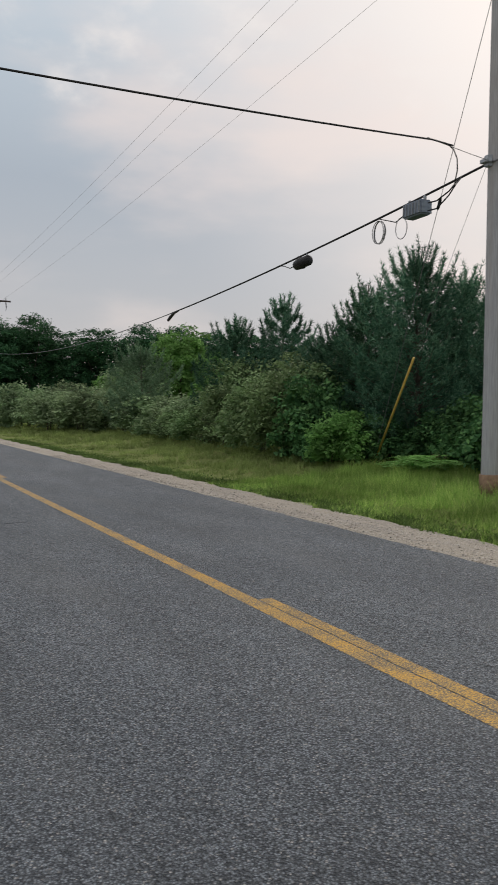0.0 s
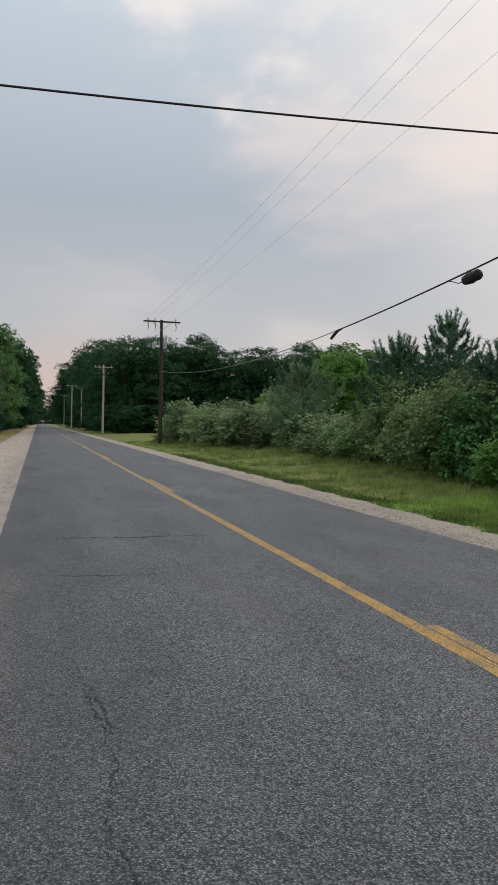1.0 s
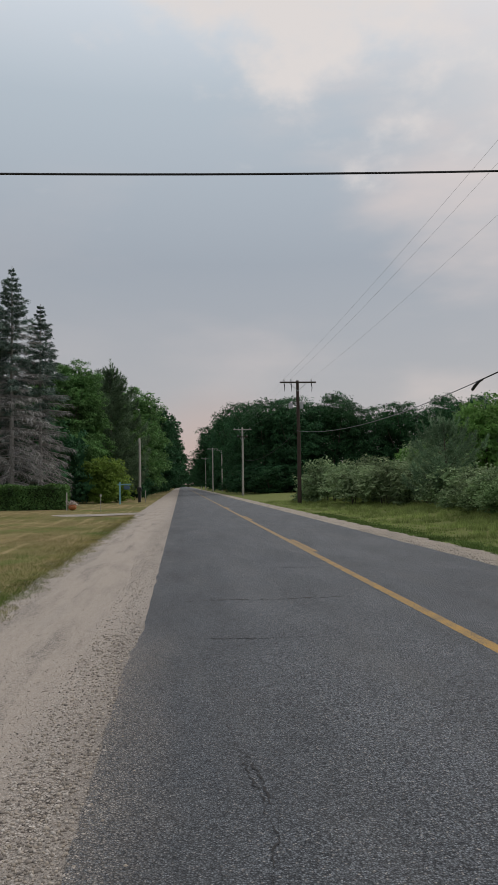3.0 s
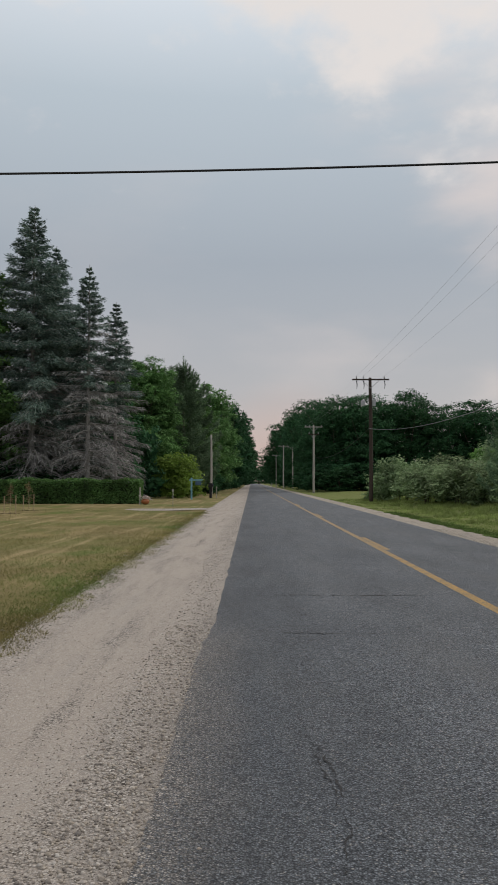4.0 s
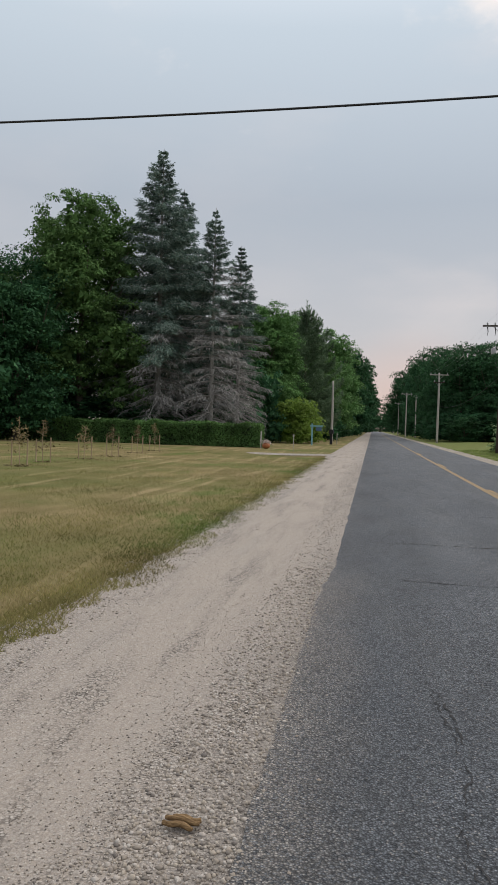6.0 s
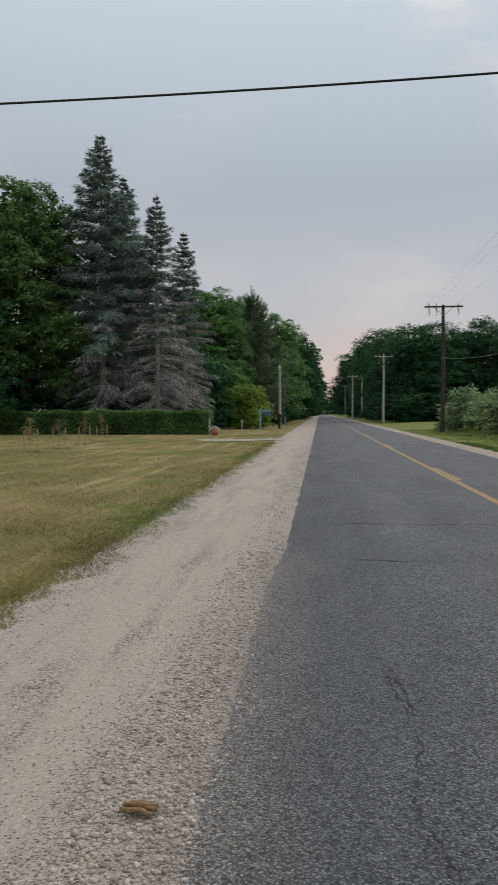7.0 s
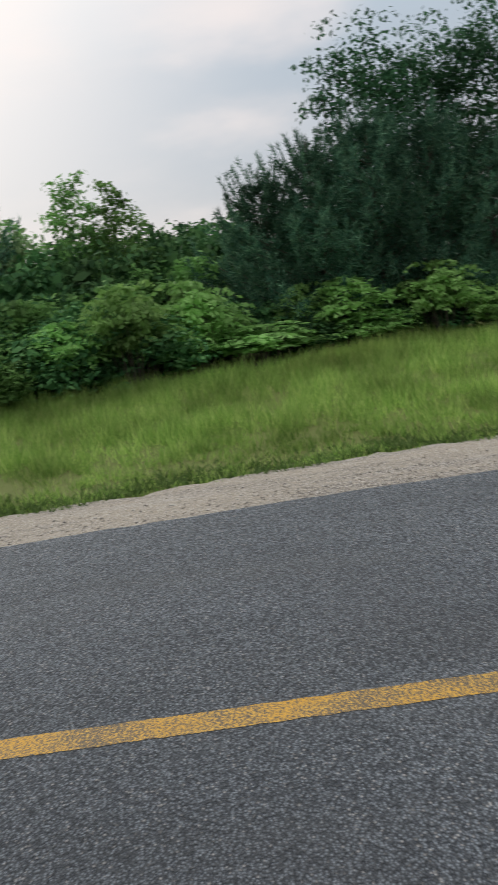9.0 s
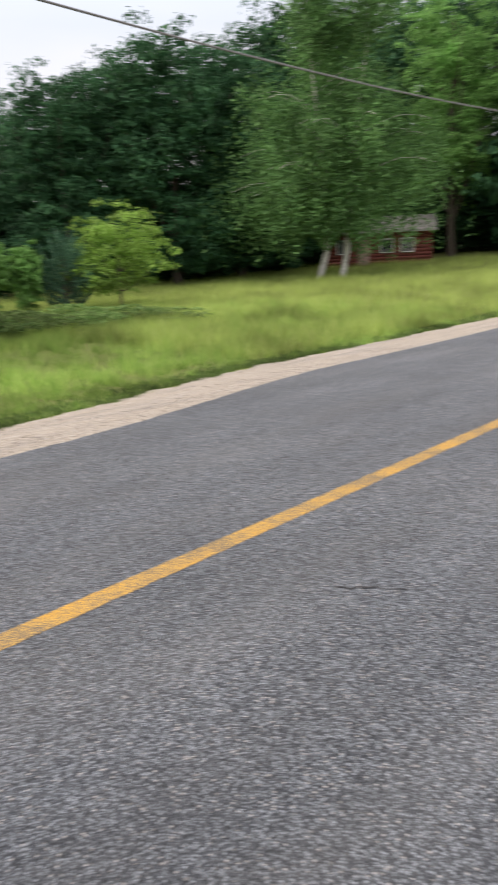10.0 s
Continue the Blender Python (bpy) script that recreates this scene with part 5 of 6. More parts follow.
def birch_tree(x, y, height, seed):
    """Two white trunks that part from one foot, thin boughs and hanging sprays of leaves."""
    rng = np.random.default_rng(seed)
    ob = thing("birch_tree", x, y, float(land(x, y)) - 0.04, "large birch with two white trunks and hanging foliage", "birch", turn=-146)
    runs, tips = [], []
    for side in (-1, 1):
        s = np.linspace(0, 1, 12)
        p = np.stack([side * (0.25 + 1.9 * s ** 0.8) + 0.15 * np.sin(s * 9 + side), 0.25 * np.sin(s * 6), height * 0.88 * s - 0.1], 1)
        if side < 0:
            p[:, 0] = -0.95 + 0.9 * np.minimum(s * 7, 1) - 1.6 * s
        runs.append((p, np.linspace(0.2, 0.03, 12)))
        for i in range(26):
            u = rng.uniform(0.2, 0.98)
            o = np.array([np.interp(u, s, p[:, c]) for c in range(3)])
            a = i * 2.4
            L = (1 - u) * 5.4 + 1.5
            q = np.linspace(0, 1, 6)[:, None]
            b = o + np.array((math.cos(a), math.sin(a), 0)) * L * q + np.array((0, 0, 1)) * L * (0.9 * q - 0.7 * q * q)
            runs.append((b, np.linspace(0.045, 0.01, 6) * (1.2 - u)))
            tips.append(b)
    tubes("trunk", runs, BIRCH, ob, 7)
    P = np.concatenate([t[1:] for t in tips])
    n, m = 3300, 17
    top = P[rng.integers(0, len(P), n)] + rng.normal(size=(n, 3)) * 0.6
    hang = np.repeat(top, m, 0)
    hang[:, 2] -= np.tile(np.linspace(0, 1, m), n) * np.repeat(rng.uniform(0.7, 3.6, n), m)
    hang += rng.normal(size=hang.shape) * np.array((0.2, 0.2, 0.12))
    k = 1700
    fringe = np.repeat(rng.normal(size=(k, 3)) * np.array((2.1, 1.5, 0)) + np.array((0.2, 0, 1)) * rng.uniform(3.0, 7.5, (k, 1)) * np.array((0, 0, 1)), 14, 0)
    fringe[:, 2] -= np.tile(np.linspace(0, 1, 14), k) * np.repeat(rng.uniform(0.8, 3.2, k), 14)
    hang = np.concatenate([hang, fringe + rng.normal(size=fringe.shape) * 0.16])
    low = 2.0 + 0.5 * np.sin(hang[:, 0] * 3.1) - 1.0 * smooth_step(0.5, 1.6, hang[:, 0]) - 0.8 * smooth_step(-1.5, -2.6, hang[:, 0])
    hang = hang[hang[:, 2] > low]
    child("foliage", mesh_of("foliage", *leaf_quads(hang, 0.105, rng, 0.2), LEAF_BIRCH), ob)


LEAF_BIRCH = leafy("soft birch leaves", (0.06, 0.125, 0.045), (0.105, 0.21, 0.07), (0.18, 0.31, 0.11))
birch_tree(*spot(146.5, 47), 19.5, 81)


# -- grasses: stuff


def grass(name, n, region, height, width, mat, label, seed, lean=0.35, clump=0):
    rng = np.random.default_rng(seed)
    x, y = region(rng, n)
    z = land(x, y) - 0.04 + 0.03 * smooth_step(-1.6, -2.7, x)
    base = np.stack([x, y, z], 1)
    h = height(x, y) * rng.uniform(0.45, 1.25, n)
    way = np.stack([rng.normal(size=n) * lean, rng.normal(size=n) * lean, np.ones(n)], 1)
    me = mesh_of(name, *blades(base, way, h, width, rng), mat)
    tagged(new(name, me), label, "grass", kind="stuff")


def verge_east(rng, n, far=False):
    """Grass in tussocks: thick along the near verge, thinner far off."""
    c = n // 34
    d = rng.uniform(0, 1, c) ** 1.5
    y = 8 + d * 62 if far else 15 - d * 37
    e = 7.0 + 0.5 * smooth_step(3, -2, y) + 0.85 * smooth_step(-4, -11, y)
    x = e + rng.uniform(0, 1, c) ** 1.1 * np.where(y < -8, 18, 8.5)
    k = rng.integers(0, c, n)
    s = rng.uniform(0.04, 0.16, c)[k]
    x, y = x[k] + rng.normal(size=n) * s, y[k] + rng.normal(size=n) * s
    return np.maximum(x, 6.9 + 0.5 * smooth_step(3, -2, y) + 0.85 * smooth_step(-4, -11, y) + 0.08 * rng.uniform(size=n)), y


def verge_height(x, y):
    edge = smooth_step(7.2, 10.5, x)
    patch = 0.85 + 0.26 * np.sin(x * 2.9 + 1.8 * np.sin(y * 1.3)) * np.sin(y * 1.9 + x) + 0.25 * np.sin(x * 7.1) * np.sin(y * 6.3)
    return (0.095 + 0.28 * edge) * np.maximum(patch, 0.25)


grass("verge_grass", 190000, verge_east, verge_height, 0.012, GRASS_TALL, "tall unmown green grass on the eastern verge", 201)
grass("verge_grass", 90000, lambda r, n: verge_east(r, n, True), lambda x, y: 0.7 * verge_height(x, y), 0.018, GRASS_DULL, "duller mixed grass on the farther eastern verge", 207)
grass("scrub_grass", 16000, lambda r, n: ((lambda y: (12.2 + 3.6 * smooth_step(13, -4, y) + 0.9 * np.sin(y * 0.9) + r.normal(size=n) * 0.8, y))(r.uniform(-16, -1, n))), lambda x, y: 0.32 + 0.12 * np.sin(x * 1.7 + y * 2.1), 0.016, GRASS_TALL, "tall seeding grass along the foot of the scrub", 206, 0.3)
grass("verge_weeds", 30000, lambda r, n: ((lambda y: (7.0 + 0.5 * smooth_step(3, -2, y) + 0.85 * smooth_step(-4, -11, y) + 0.35 * np.abs(r.normal(size=n)) + 0.12 * np.sin(y * 3), y))(r.uniform(-25, 40, n))), lambda x, y: 0.1 + 0 * x, 0.028, LEAF_BRACKEN, "low broad weeds along the gravel edge", 202, 0.9)


def lawn_west(rng, n):
    d = rng.uniform(0, 1, n) ** 1.8
    y = np.where(rng.uniform(size=n) < 0.85, 4.5 + d * 42, 4.5 - d * 20)
    x = -2.42 - 0.3 * smooth_step(7.5, 4.5, y) - rng.uniform(0, 1, n) ** 1.1 * (2.5 + 0.62 * np.abs(y))
    return x, y


def field_hill(rng, n):
    y = -11 - rng.uniform(0, 1, n) ** 1.3 * 42
    return 8.9 + rng.uniform(0, 1, n) ** 1.2 * (22 - y * 0.4), y


grass("field_grass", 70000, field_hill, lambda x, y: 0.42 + 0.12 * np.sin(x * 0.9) * np.sin(y * 0.7), 0.028, GRASS_HAY, "tall yellowing field grass on the rise", 204, 0.3)
grass("lawn_edge_grass", 26000, lambda r, n: ((lambda y: (-2.42 - 0.3 * smooth_step(7.5, 4.5, y) - np.abs(r.normal(size=n)) * 0.4 + 0.22 + 0.1 * np.sin(y * 2.7) + 0.08 * np.sin(y * 7.3), y))(4.2 + 36 * r.uniform(0, 1, n) ** 1.7)), lambda x, y: 0.06 + 0 * x, 0.011, GRASS_LAWN, "ragged dry grass fringe beside the gravel", 205, 1.0)
grass("lawn_grass", 175000, lawn_west, lambda x, y: 0.055 + 0.03 * np.sin(x * 2 + y) * np.sin(y * 1.3), 0.008, GRASS_LAWN, "short dry mown lawn grass", 203, 0.7)

# ---- things west of the road ----


def hedge():
    """A clipped hedge: a near-black box for the shade inside, and a skin of small leaves."""
    rng = np.random.default_rng(301)
    ob = thing("hedge", -21.2, 57.0, float(land(-21, 57)) - 0.04, "long clipped dark green hedge at the back of the lawn", "hedge")
    half, hgt, dep = 12.9, 1.72, 0.75
    # plain box; the shade between the leaves is put into its colour
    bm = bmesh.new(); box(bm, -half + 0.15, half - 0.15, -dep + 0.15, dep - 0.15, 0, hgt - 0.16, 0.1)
    part("core", bm, mottled("near-black hedge shade", (0.012, 0.02, 0.01), (0.03, 0.045, 0.02), 12, 2), ob, "near-black block for the shaded inside")
    n = 34000
    x = rng.uniform(-half, half, n)
    face = rng.uniform(size=n)
    wob = 0.07 * np.sin(x * 1.7) + 0.05 * np.sin(x * 4.3 + 1)
    front, top = face < 0.6, face >= 0.66
    y = np.where(front, -dep + wob, rng.uniform(-dep, dep, n))
    z = np.where(front, rng.uniform(0.02, hgt, n), hgt + wob + rng.normal(size=n) * 0.03)
    end = (~front) & (~top)
    x = np.where(end, half, x); z = np.where(end, rng.uniform(0, hgt, n), z)
    p = np.stack([x, y, z], 1) + rng.normal(size=(n, 3)) * 0.06
    child("foliage", mesh_of("foliage", *leaf_quads(p, 0.075, rng, 0.3), LEAF_MID), ob)


hedge()
STAKE = mottled("raw wooden stake", (0.28, 0.21, 0.14), (0.43, 0.34, 0.23), 10, 2, stretch=(4, 4, 0.5))
LEAF_DRY = leafy("dry russet sapling leaves", (0.1, 0.085, 0.045), (0.17, 0.14, 0.075), (0.26, 0.2, 0.11), 0.3)


def staked_sapling(x, y, hgt, seed, kind):
    """A thin planted sapling tied between two stakes."""
    rng = np.random.default_rng(seed)
    leafy_one = kind == "leafy"
    ob = thing("staked_sapling", x, y, float(land(x, y)) - 0.04, "thin newly planted sapling with sparse russet leaves tied to stakes" if leafy_one else "thin newly planted bare conifer sapling tied to stakes", "sapling", "saplings on the lawn")
    z = np.linspace(0, hgt, 6)
    runs = [(np.stack([0.03 * np.sin(z * 2 + seed), 0 * z, z], 1), np.linspace(0.02, 0.005, 6))]
    pts = []
    for i in range(16):
        u = rng.uniform(0.28, 0.95)
        a = i * 2.4
        L = (0.5 if not leafy_one else 0.36) * (1.15 - u)
        q = np.linspace(0, 1, 4)[:, None]
        b = np.array((0, 0, u * hgt)) + np.array((math.cos(a), math.sin(a), 0.25)) * L * q
        runs.append((b, np.linspace(0.009, 0.004, 4)))
        pts.append(b[1:])
    tubes("stem", runs, STAKE, ob, 5)
    P = np.repeat(np.concatenate(pts), 4, 0)
    P = P + rng.normal(size=P.shape) * 0.07
    child("foliage", mesh_of("foliage", *leaf_quads(P, 0.045, rng), LEAF_DRY), ob)
    for sx in (-0.28, 0.3):
        bm = bmesh.new(); box(bm, sx - 0.02, sx + 0.02, -0.02, 0.02, -0.2, 0.95 + 0.1 * sx, 0.004)
        part("stake", bm, STAKE, ob)
    tubes("tie", [([(-0.28, 0, 0.85), (0, 0, 0.8), (0.3, 0, 0.86)], [0.006] * 3)], BLACK, ob, 4)
    v = rng.normal(size=(60, 3)) * np.array((0.35, 0.3, 0.02)); v[:, 2] = np.abs(v[:, 2]) + 0.03
    child("mulch", mesh_of("mulch", *leaf_quads(v, 0.06, rng, 1.5), LEAF_DRY), ob, "small heap of clippings at the foot")["kind"] = "stuff"


for i, (x, y, hgt, kind) in enumerate(((-12.1, 24.7, 1.75, "bare"), (-12.4, 27.3, 1.6, "bare"), (-12.1, 30.8, 1.45, "bare"), (-11.9, 33.7, 1.4, "bare"), (-12.2, 38.4, 1.55, "leafy"), (-12.4, 42.3, 1.55, "leafy"))):
    staked_sapling(x, y, hgt, 310 + i, kind)

TEAL = mottled("faded teal paint", (0.14, 0.33, 0.4), (0.25, 0.47, 0.54), 12, 2, 0.6)


def hanging_sign_post(x, y):
    ob = thing("sign_post", x, y, float(land(x, y)), "teal painted post with an arm carrying a small hanging box", "sign post")
    bm = bmesh.new(); box(bm, -0.07, 0.07, -0.07, 0.07, -0.3, 2.0, 0.01)
    part("post", bm, TEAL, ob)
    bm = bmesh.new(); box(bm, -0.2, 1.0, -0.05, 0.05, 1.72, 1.84, 0.01)
    part("arm", bm, TEAL, ob)
    bm = bmesh.new(); box(bm, 0.35, 0.9, -0.12, 0.12, 1.32, 1.68, 0.04)
    part("hanging_box", bm, mottled("dark blue paint", (0.05, 0.1, 0.18), (0.1, 0.17, 0.26), 12, 2, 0.5), ob, "small dark blue hanging box")


def mailbox(x, y):
    ob = thing("mailbox", x, y, float(land(x, y)), "black rural mailbox on a dark post at the road", "mailbox")
    bm = bmesh.new(); box(bm, -0.13, 0.13, -0.13, 0.13, -0.3, 1.05, 0.01)
    part("post", bm, BLACK, ob)
    bm = bmesh.new()
    a = np.linspace(0, np.pi, 9)
    prof = [(-0.24, 0.0)] + [(-0.24 * math.cos(t), 0.2 + 0.24 * math.sin(t)) for t in a] + [(0.24, 0.0)]
    rings = [[bm.verts.new((px, yy, 1.05 + pz)) for px, pz in prof] for yy in (-0.35, 0.35)]
    n = len(prof)
    for i in range(n):
        bm.faces.new((rings[0][i], rings[0][(i + 1) % n], rings[1][(i + 1) % n], rings[1][i]))
    bm.faces.new(rings[0][::-1]); bm.faces.new(rings[1])
    body = part("box", bm, BLACK, ob)
    bm = bmesh.new(); box(bm, 0.245, 0.265, -0.1, -0.05, 1.25, 1.5, 0.002); 
    part("flag", bm, mottled("blue plastic", (0.05, 0.12, 0.25), (0.08, 0.18, 0.34), 10, 2), body, "small blue flag")
    bm = bmesh.new(); box(bm, 0.55, 0.62, -0.03, 0.03, -0.2, 1.15, 0.01)
    part("side_post", bm, POLE_PALE, ob, "thin pale side post")


def marker(x, y, hgt, label):
    ob = thing("driveway_marker", x, y, float(land(x, y)), label, "marker", "driveway markers")
    capped("rod", [(0, 0, -0.2), (0, 0, hgt)], [0.02, 0.016], POLE_PALE, ob, 6)
    bm = bmesh.new(); box(bm, -0.06, 0.06, -0.012, 0.012, hgt - 0.02, hgt + 0.12, 0.006)
    part("reflector", bm, POLE_PALE, ob, "small pale reflector")


def garden_ornament(x, y):
    """A round orange pot-bellied ornament with a white cap of flowers."""
    ob = thing("garden_ornament", x, y, float(land(x, y)), "round orange garden ornament with a white top beside the hedge", "ornament")
    bm = bmesh.new()
    bmesh.ops.create_uvsphere(bm, u_segments=16, v_segments=10, radius=0.27, matrix=Matrix.Translation((0, 0, 0.22)) @ Matrix.Diagonal((1.05, 1.05, 0.85, 1)))
    for v in bm.verts:
        a = math.atan2(v.co.y, v.co.x)
        k = 1 + 0.05 * math.cos(a * 8)
        v.co.x *= k; v.co.y *= k
    part("belly", bm, mottled("orange glazed clay", (0.3, 0.1, 0.04), (0.45, 0.17, 0.07), 10, 2, 0.5), ob, "", True)
    rng = np.random.default_rng(5)
    P = rng.normal(size=(260, 3)) * np.array((0.16, 0.16, 0.07)) + np.array((0.0, 0, 0.48))
    child("blossom", mesh_of("blossom", *leaf_quads(P, 0.06, rng), leafy("white blossom", (0.4, 0.32, 0.28), (0.6, 0.52, 0.48), (0.75, 0.7, 0.68), 0.3)), ob, "white blossom on top")
    tubes("stake", [([(-0.4, 0.1, -0.1), (-0.4, 0.1, 1.25)], [0.05, 0.045])], POLE_PALE, ob, 6, "short pale stake beside it")


hanging_sign_post(-5.5, 70.0)
mailbox(-4.05, 76.0)
marker(-5.2, 50.5, 1.0, "thin pale driveway marker rod in the lawn")
garden_ornament(-7.55, 54.2)
strip("driveway", lambda y: (-6.6 - 0.8 * math.sin((y - 43) * 0.9), -2.0), np.arange(42.6, 46.0, 0.2), 0.012, GRAVEL, "narrow sandy driveway crossing the lawn", "driveway", 12)

# ---- cabin in the south-east ----


def cabin():
    """A low red-brown log cabin with white windows under a grey roof."""
    x, y = spot(149.6, 58.5)
    ob = thing("cabin", x, y, float(land(x, y)) - 0.25, "small red-brown log cabin with a grey roof under trees", "cabin", turn=-149.6)
    red = mottled("red-brown log siding", (0.12, 0.034, 0.028), (0.23, 0.072, 0.058), 8, 1.2, stretch=(0.6, 4, 6))
    roofing = mottled("grey shingle roof", (0.2, 0.19, 0.18), (0.34, 0.33, 0.31), 14, 1.5, 0.9, 0.5)
    white = mottled("white window paint", (0.55, 0.55, 0.53), (0.75, 0.75, 0.73), 14, 2, 0.5)
    glass = shader("dark window glass", 0.08, 0, 0.5)[0]
    glass.node_tree.nodes["Principled BSDF"].inputs["Base Color"].default_value = (0.03, 0.035, 0.04, 1)
    bm = bmesh.new(); box(bm, -3.9, 3.7, 0.12, 4.6, 0, 2.6, 0.02)
    wall = part("wall", bm, red, ob)
    log = bpy.data.meshes.new("log")
    bm = bmesh.new()
    bmesh.ops.create_cone(bm, cap_ends=True, segments=8, radius1=0.13, radius2=0.13, depth=7.8, matrix=Matrix.Rotation(radians(90), 4, "Y"))
    bm.to_mesh(log); bm.free(); log.materials.append(red)
    for i in range(10):
        lg = child("log", log, wall)
        lg.location = (-0.1, 0.12, 0.13 + i * 0.255)
    for k, (y0, z0, y1, z1) in enumerate(((-0.6, 2.42, 2.35, 3.6), (2.35, 3.6, 5.3, 2.42))):
        bm = bmesh.new()
        vs = [bm.verts.new(p) for p in ((-4.2, y0, z0), (4.1, y0, z0), (4.1, y1, z1), (-4.2, y1, z1), (-4.2, y0, z0 + 0.14), (4.1, y0, z0 + 0.14), (4.1, y1, z1 + 0.14), (-4.2, y1, z1 + 0.14))]
        for f in ((3, 2, 1, 0), (4, 5, 6, 7), (0, 1, 5, 4), (1, 2, 6, 5), (2, 3, 7, 6), (3, 0, 4, 7)):
            bm.faces.new([vs[i] for i in f])
        part("roof_slope", bm, roofing, ob)
    for wx in (0.55, 2.0, -2.6):
        bm = bmesh.new()
        for a in ((-0.48, 0.48, 1.0, 1.09), (-0.48, 0.48, 1.95, 2.04), (-0.48, -0.39, 1.09, 1.95), (0.39, 0.48, 1.09, 1.95), (-0.03, 0.03, 1.09, 1.95)):
            box(bm, wx + a[0], wx + a[1], -0.1, 0.0, a[2], a[3], 0.008)
        fr = part("window", bm, white, ob, "white framed window")
        bm = bmesh.new(); box(bm, wx - 0.39, wx + 0.39, -0.05, -0.03, 1.09, 1.95)
        part("pane", bm, glass, fr)
    bm = bmesh.new(); box(bm, -1.55, -0.7, -0.08, 0.0, 0.1, 2.1, 0.01)
    part("door", bm, mottled("pale weathered door", (0.3, 0.2, 0.17), (0.42, 0.3, 0.26), 8, 2), ob, "pale weathered door")


cabin()

# ---- small things on the ground ----


def stones(name, n, region, size, label, seed):
    """Loose stones: faceted, flattened and half sunk."""
    rng = np.random.default_rng(seed)
    bm = bmesh.new()
    bmesh.ops.create_cone(bm, cap_ends=True, cap_tris=True, segments=4 if name != "fine_gravel" else 3, radius1=1, radius2=0.5, depth=1.1)
    bmesh.ops.triangulate(bm, faces=bm.faces)
    base = np.array([v.co for v in bm.verts]); tri = np.array([[v.index for v in f.verts] for f in bm.faces]); bm.free()
    x, y, keep = region(rng, n)
    n = len(x)
    r = size(rng, n)
    if name == "loose_gravel":  # the wheel track between the stony bands keeps only fine grains
        r = np.where((x < -0.95) & (x > -2.05), np.minimum(r, 0.006), r)
    jig = 1 + rng.normal(size=(n, len(base), 1)) * 0.16
    sc = np.stack([rng.uniform(0.7, 1.3, n), rng.uniform(0.7, 1.3, n), rng.uniform(0.45, 0.8, n)], 1)
    v = base[None] * jig * sc[:, None] * r[:, None, None]
    a = rng.uniform(0, 6.28, n)
    c, s = np.cos(a)[:, None], np.sin(a)[:, None]
    vx, vy = v[..., 0] * c - v[..., 1] * s, v[..., 0] * s + v[..., 1] * c
    z = land(x, y) - (0.004 if name != "verge_gravel" else 0.012) + r * 0.15
    v = np.stack([vx + x[:, None], vy + y[:, None], v[..., 2] + z[:, None]], -1)
    f = tri[None] + (np.arange(n) * len(base))[:, None, None]
    tagged(new(name, mesh_of(name, v.reshape(-1, 3), f.reshape(-1, 3), STONE)), label, "gravel", kind="stuff")


def stone_material():
    m, nt, b = shader("limestone gravel", 0.9, 0, 0.25)
    rnd = nt.nodes.new("ShaderNodeNewGeometry").outputs["Random Per Island"]
    ramp = nt.nodes.new("ShaderNodeValToRGB"); nt.links.new(rnd, ramp.inputs[0])
    cr = ramp.color_ramp
    cr.elements[0].color, cr.elements[1].color = (0.17, 0.155, 0.145, 1), (0.56, 0.53, 0.49, 1)
    for p, c in ((0.3, (0.3, 0.265, 0.225)), (0.6, (0.44, 0.39, 0.325)), (0.85, (0.5, 0.46, 0.42))):
        cr.elements.new(p).color = (*c, 1)
    f = noise_of(nt, position(nt), 160, 3)
    col = blend(nt, span(nt, f, 0.3, 0.7, 0, 0.35), ramp.outputs[0], (0.2, 0.18, 0.16))
    nt.links.new(col, b.inputs["Base Color"])
    return m


STONE = stone_material()


def near_west(rng, n):
    """Thick along the asphalt's edge, thinner on the sandy track, thick again beside the lawn."""
    d = rng.uniform(0, 1, n) ** 2.2
    y = np.where(rng.uniform(size=n) < 0.82, 2.0 + d * 34, 2.0 - d * 16)
    w = rng.uniform(size=n)
    spread = np.where(y < 6.5, 0.26, 0.2)
    x = np.where(w < 0.6, -0.66 - 0.1 * smooth_step(5, 2, y) + rng.normal(size=n) * spread, np.where(w < 0.76, -2.3 + rng.normal(size=n) * 0.2 - 0.3 * smooth_step(7.5, 4.5, y), rng.uniform(-2.7, 0.0, n)))
    sparse = (y > 8.5) & (w < 0.6) & (rng.uniform(size=n) < 0.7)
    ok = ~sparse & ((x < -0.44) | ((x < -0.2) & (rng.uniform(size=n) < 0.05))) & (x > -3.3)
    return x[ok], y[ok], ok


def near_east(rng, n):
    y = rng.uniform(-14, 26, n)
    e = 5.97 + 0.25 * smooth_step(3, -2, y) + 0.85 * smooth_step(-4, -11, y)
    x = e - 0.05 + np.abs(rng.normal(size=n)) * 0.45
    ok = x < e + 1.3
    return x[ok], y[ok], ok


stones("loose_gravel", 34000, near_west, lambda r, n: 0.004 + 0.0125 * r.uniform(0, 1, n) ** 2.2, "loose pale limestone gravel on the western shoulder", 401)
stones("fine_gravel", 16000, near_west, lambda r, n: r.uniform(0.002, 0.005, n), "fine gravel grains on the western shoulder", 402)
stones("verge_gravel", 7000, near_east, lambda r, n: 0.006 + 0.012 * r.uniform(0, 1, n) ** 2, "loose gravel on the eastern shoulder", 403)


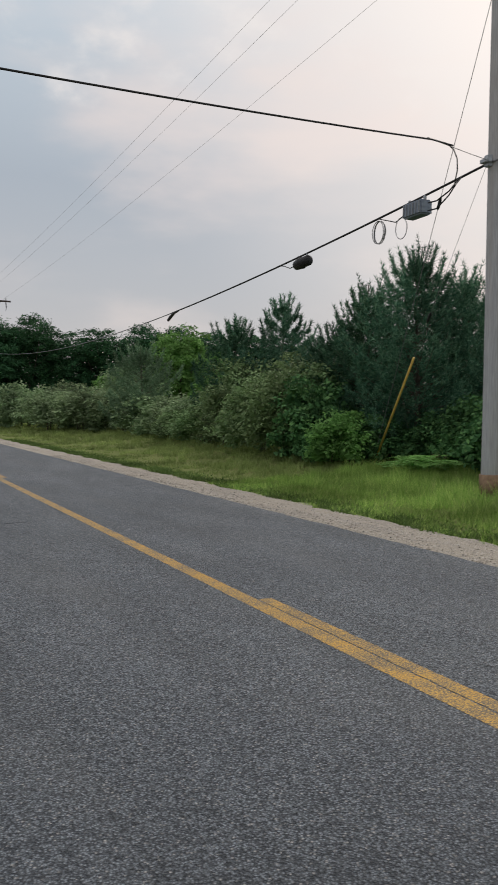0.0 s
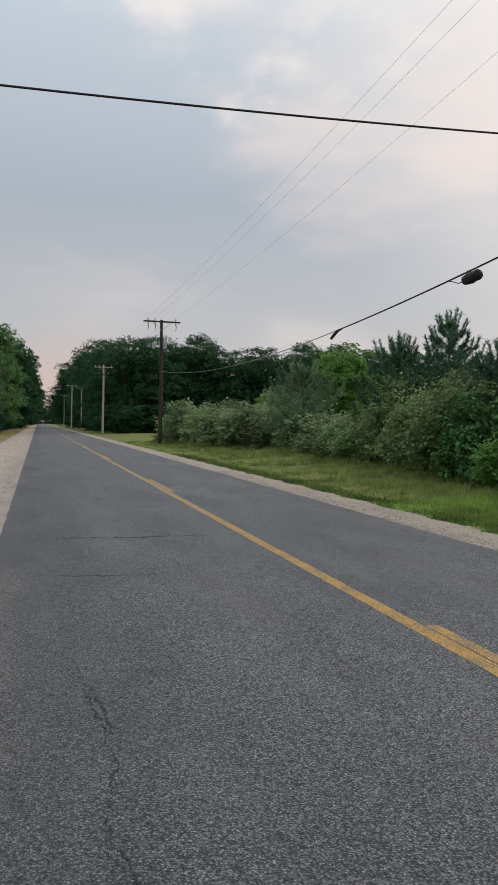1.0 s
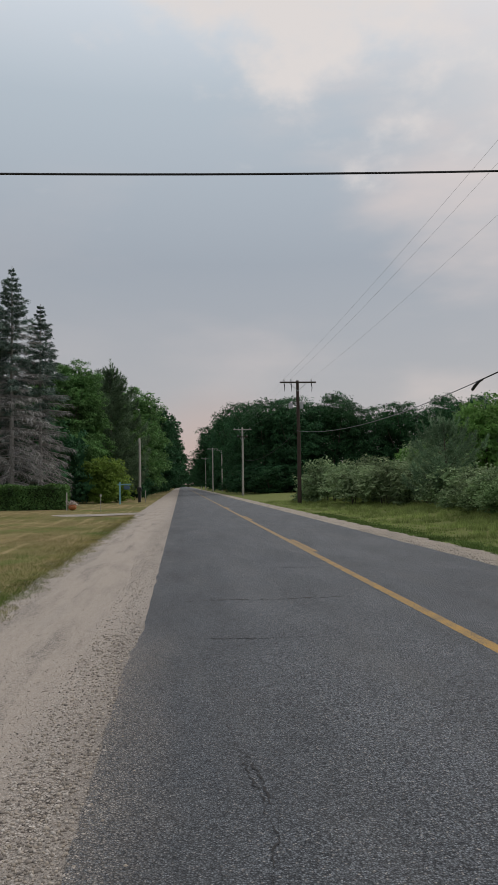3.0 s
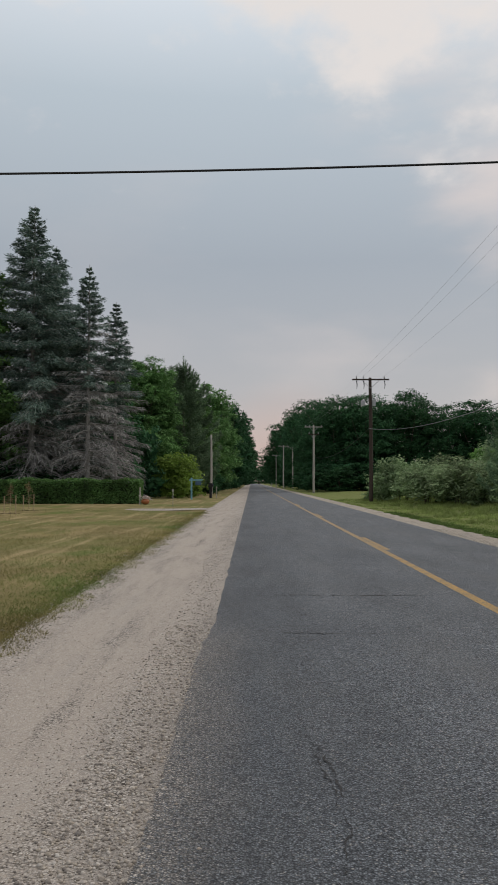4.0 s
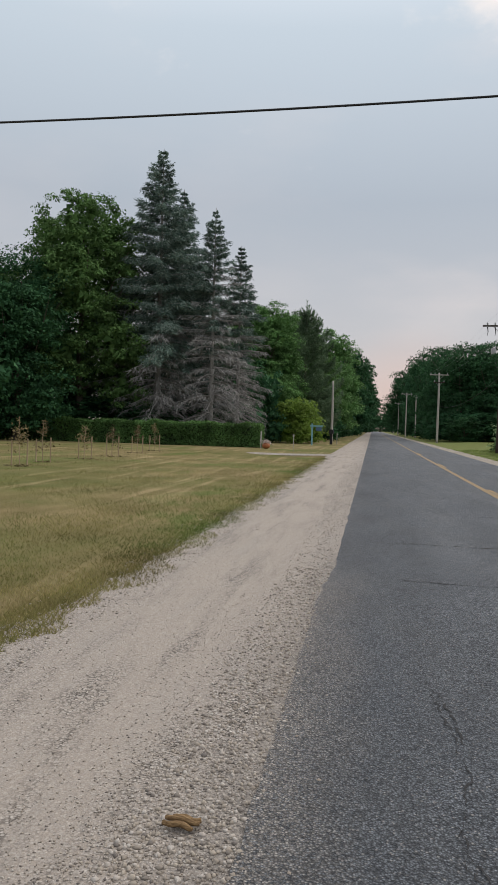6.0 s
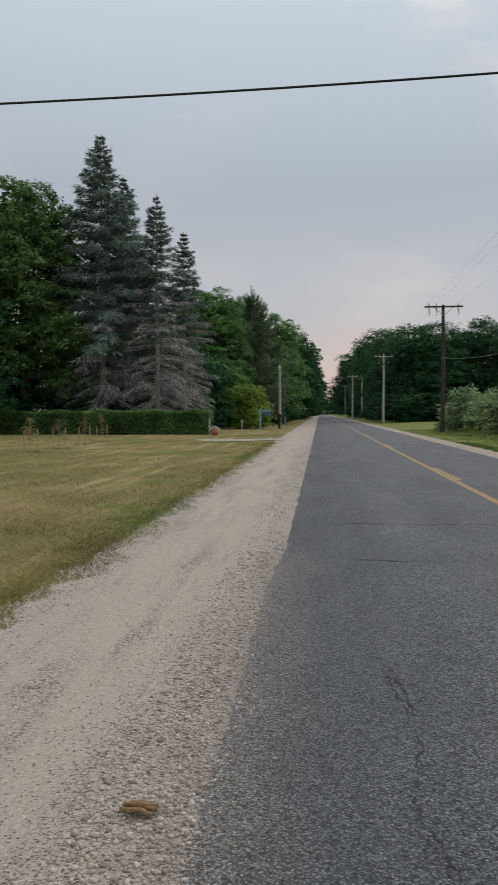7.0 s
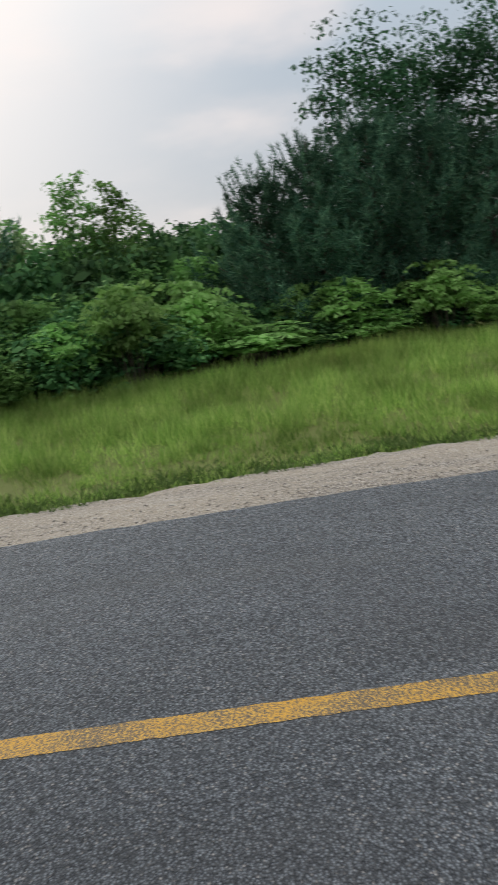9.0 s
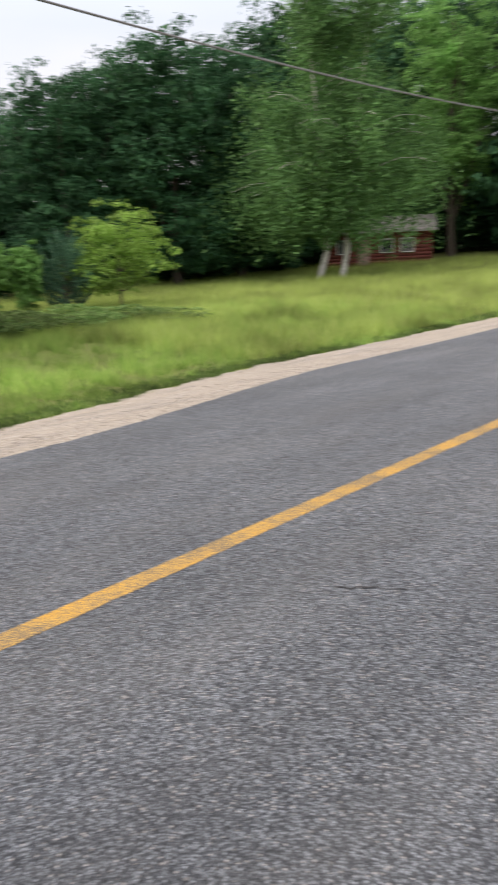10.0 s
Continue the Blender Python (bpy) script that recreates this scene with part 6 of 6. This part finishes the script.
def crack(points, width, seed):
    """A ragged open crack in the asphalt."""
    rng = np.random.default_rng(seed)
    P = np.asarray(points, float)
    d = np.concatenate([[0], np.cumsum(np.linalg.norm(np.diff(P, axis=0), axis=1))])
    s = np.arange(0, d[-1], 0.035)
    c = np.stack([np.interp(s, d, P[:, k]) for k in range(2)], 1)
    c += np.cumsum(rng.normal(size=c.shape) * 0.006, 0) * 0.8 + rng.normal(size=c.shape) * 0.011
    t = np.gradient(c, axis=0); t /= np.linalg.norm(t, axis=1)[:, None] + 1e-9
    nrm = np.stack([-t[:, 1], t[:, 0]], 1)
    w = width * rng.uniform(0.05, 1.0, len(s))[:, None] ** 1.6 * np.sin(np.linspace(0.1, 3.0, len(s)))[:, None]
    a, b = c + nrm * w, c - nrm * w
    z = land(c[:, 0], c[:, 1])[:, None] + 0.004
    v = np.concatenate([np.hstack([a, z]), np.hstack([b, z])])
    n = len(s)
    i = np.arange(n - 1)
    me = mesh_of("crack", v, np.stack([i, i + n, i + n + 1, i + 1], 1), TAR)
    tagged(new("road_crack", me), "dark ragged crack in the asphalt", "crack", "cracks in the road", "structure")


crack(((0.3, 5.6), (0.35, 4.86), (0.46, 3.56), (0.36, 3.0), (0.42, 2.69), (0.5, 2.3), (0.46, 1.9)), 0.007, 1)
crack(((0.36, 4.75), (0.44, 4.2), (0.47, 3.7)), 0.011, 11)
crack(((0.34, 3.08), (0.37, 2.8), (0.48, 2.48)), 0.01, 12)
crack(((-0.3, 10.62), (0.6, 10.7), (1.5, 10.66), (2.6, 10.72), (2.95, 10.74)), 0.045, 3)
crack(((0.0, 8.1), (0.7, 8.0), (1.55, 7.95)), 0.017, 4)
crack(((3.58, 3.5), (3.7, 3.3), (3.8, 3.12)), 0.012, 5)
crack(((2.2, -3.38), (2.0, -3.55), (1.75, -3.66)), 0.014, 6)
crack(((1.2, 14.5), (2.2, 14.6), (2.9, 14.4)), 0.04, 7)


def wood_chunk(x, y):
    """A split, weathered piece of wood lying on the gravel."""
    ob = thing("wood_chunk", x, y, 0.012, "small split piece of weathered tan wood on the gravel", "wood piece", turn=-8)
    wood = mottled("split tan wood", (0.09, 0.05, 0.022), (0.36, 0.24, 0.12), 34, 8, stretch=(0.5, 5, 5), relief=0.8)
    rng = np.random.default_rng(9)
    for k, (oy, oz, L) in enumerate(((-0.024, 0.01, 0.125), (0.004, 0.018, 0.14), (0.03, 0.011, 0.115))):
        s = np.linspace(-0.5, 0.5, 9)
        p = np.stack([s * L + 0.01 * k, oy + 0.006 * np.sin(s * 9 + k), oz + 0.004 * np.cos(s * 7 + k)], 1)
        capped("splinter", p, 0.0115 * (1 - 0.35 * np.abs(s) ** 2 * 4 * 0.6) * rng.uniform(0.85, 1.15, 9), wood, ob, 7)


wood_chunk(-0.73, 2.84)
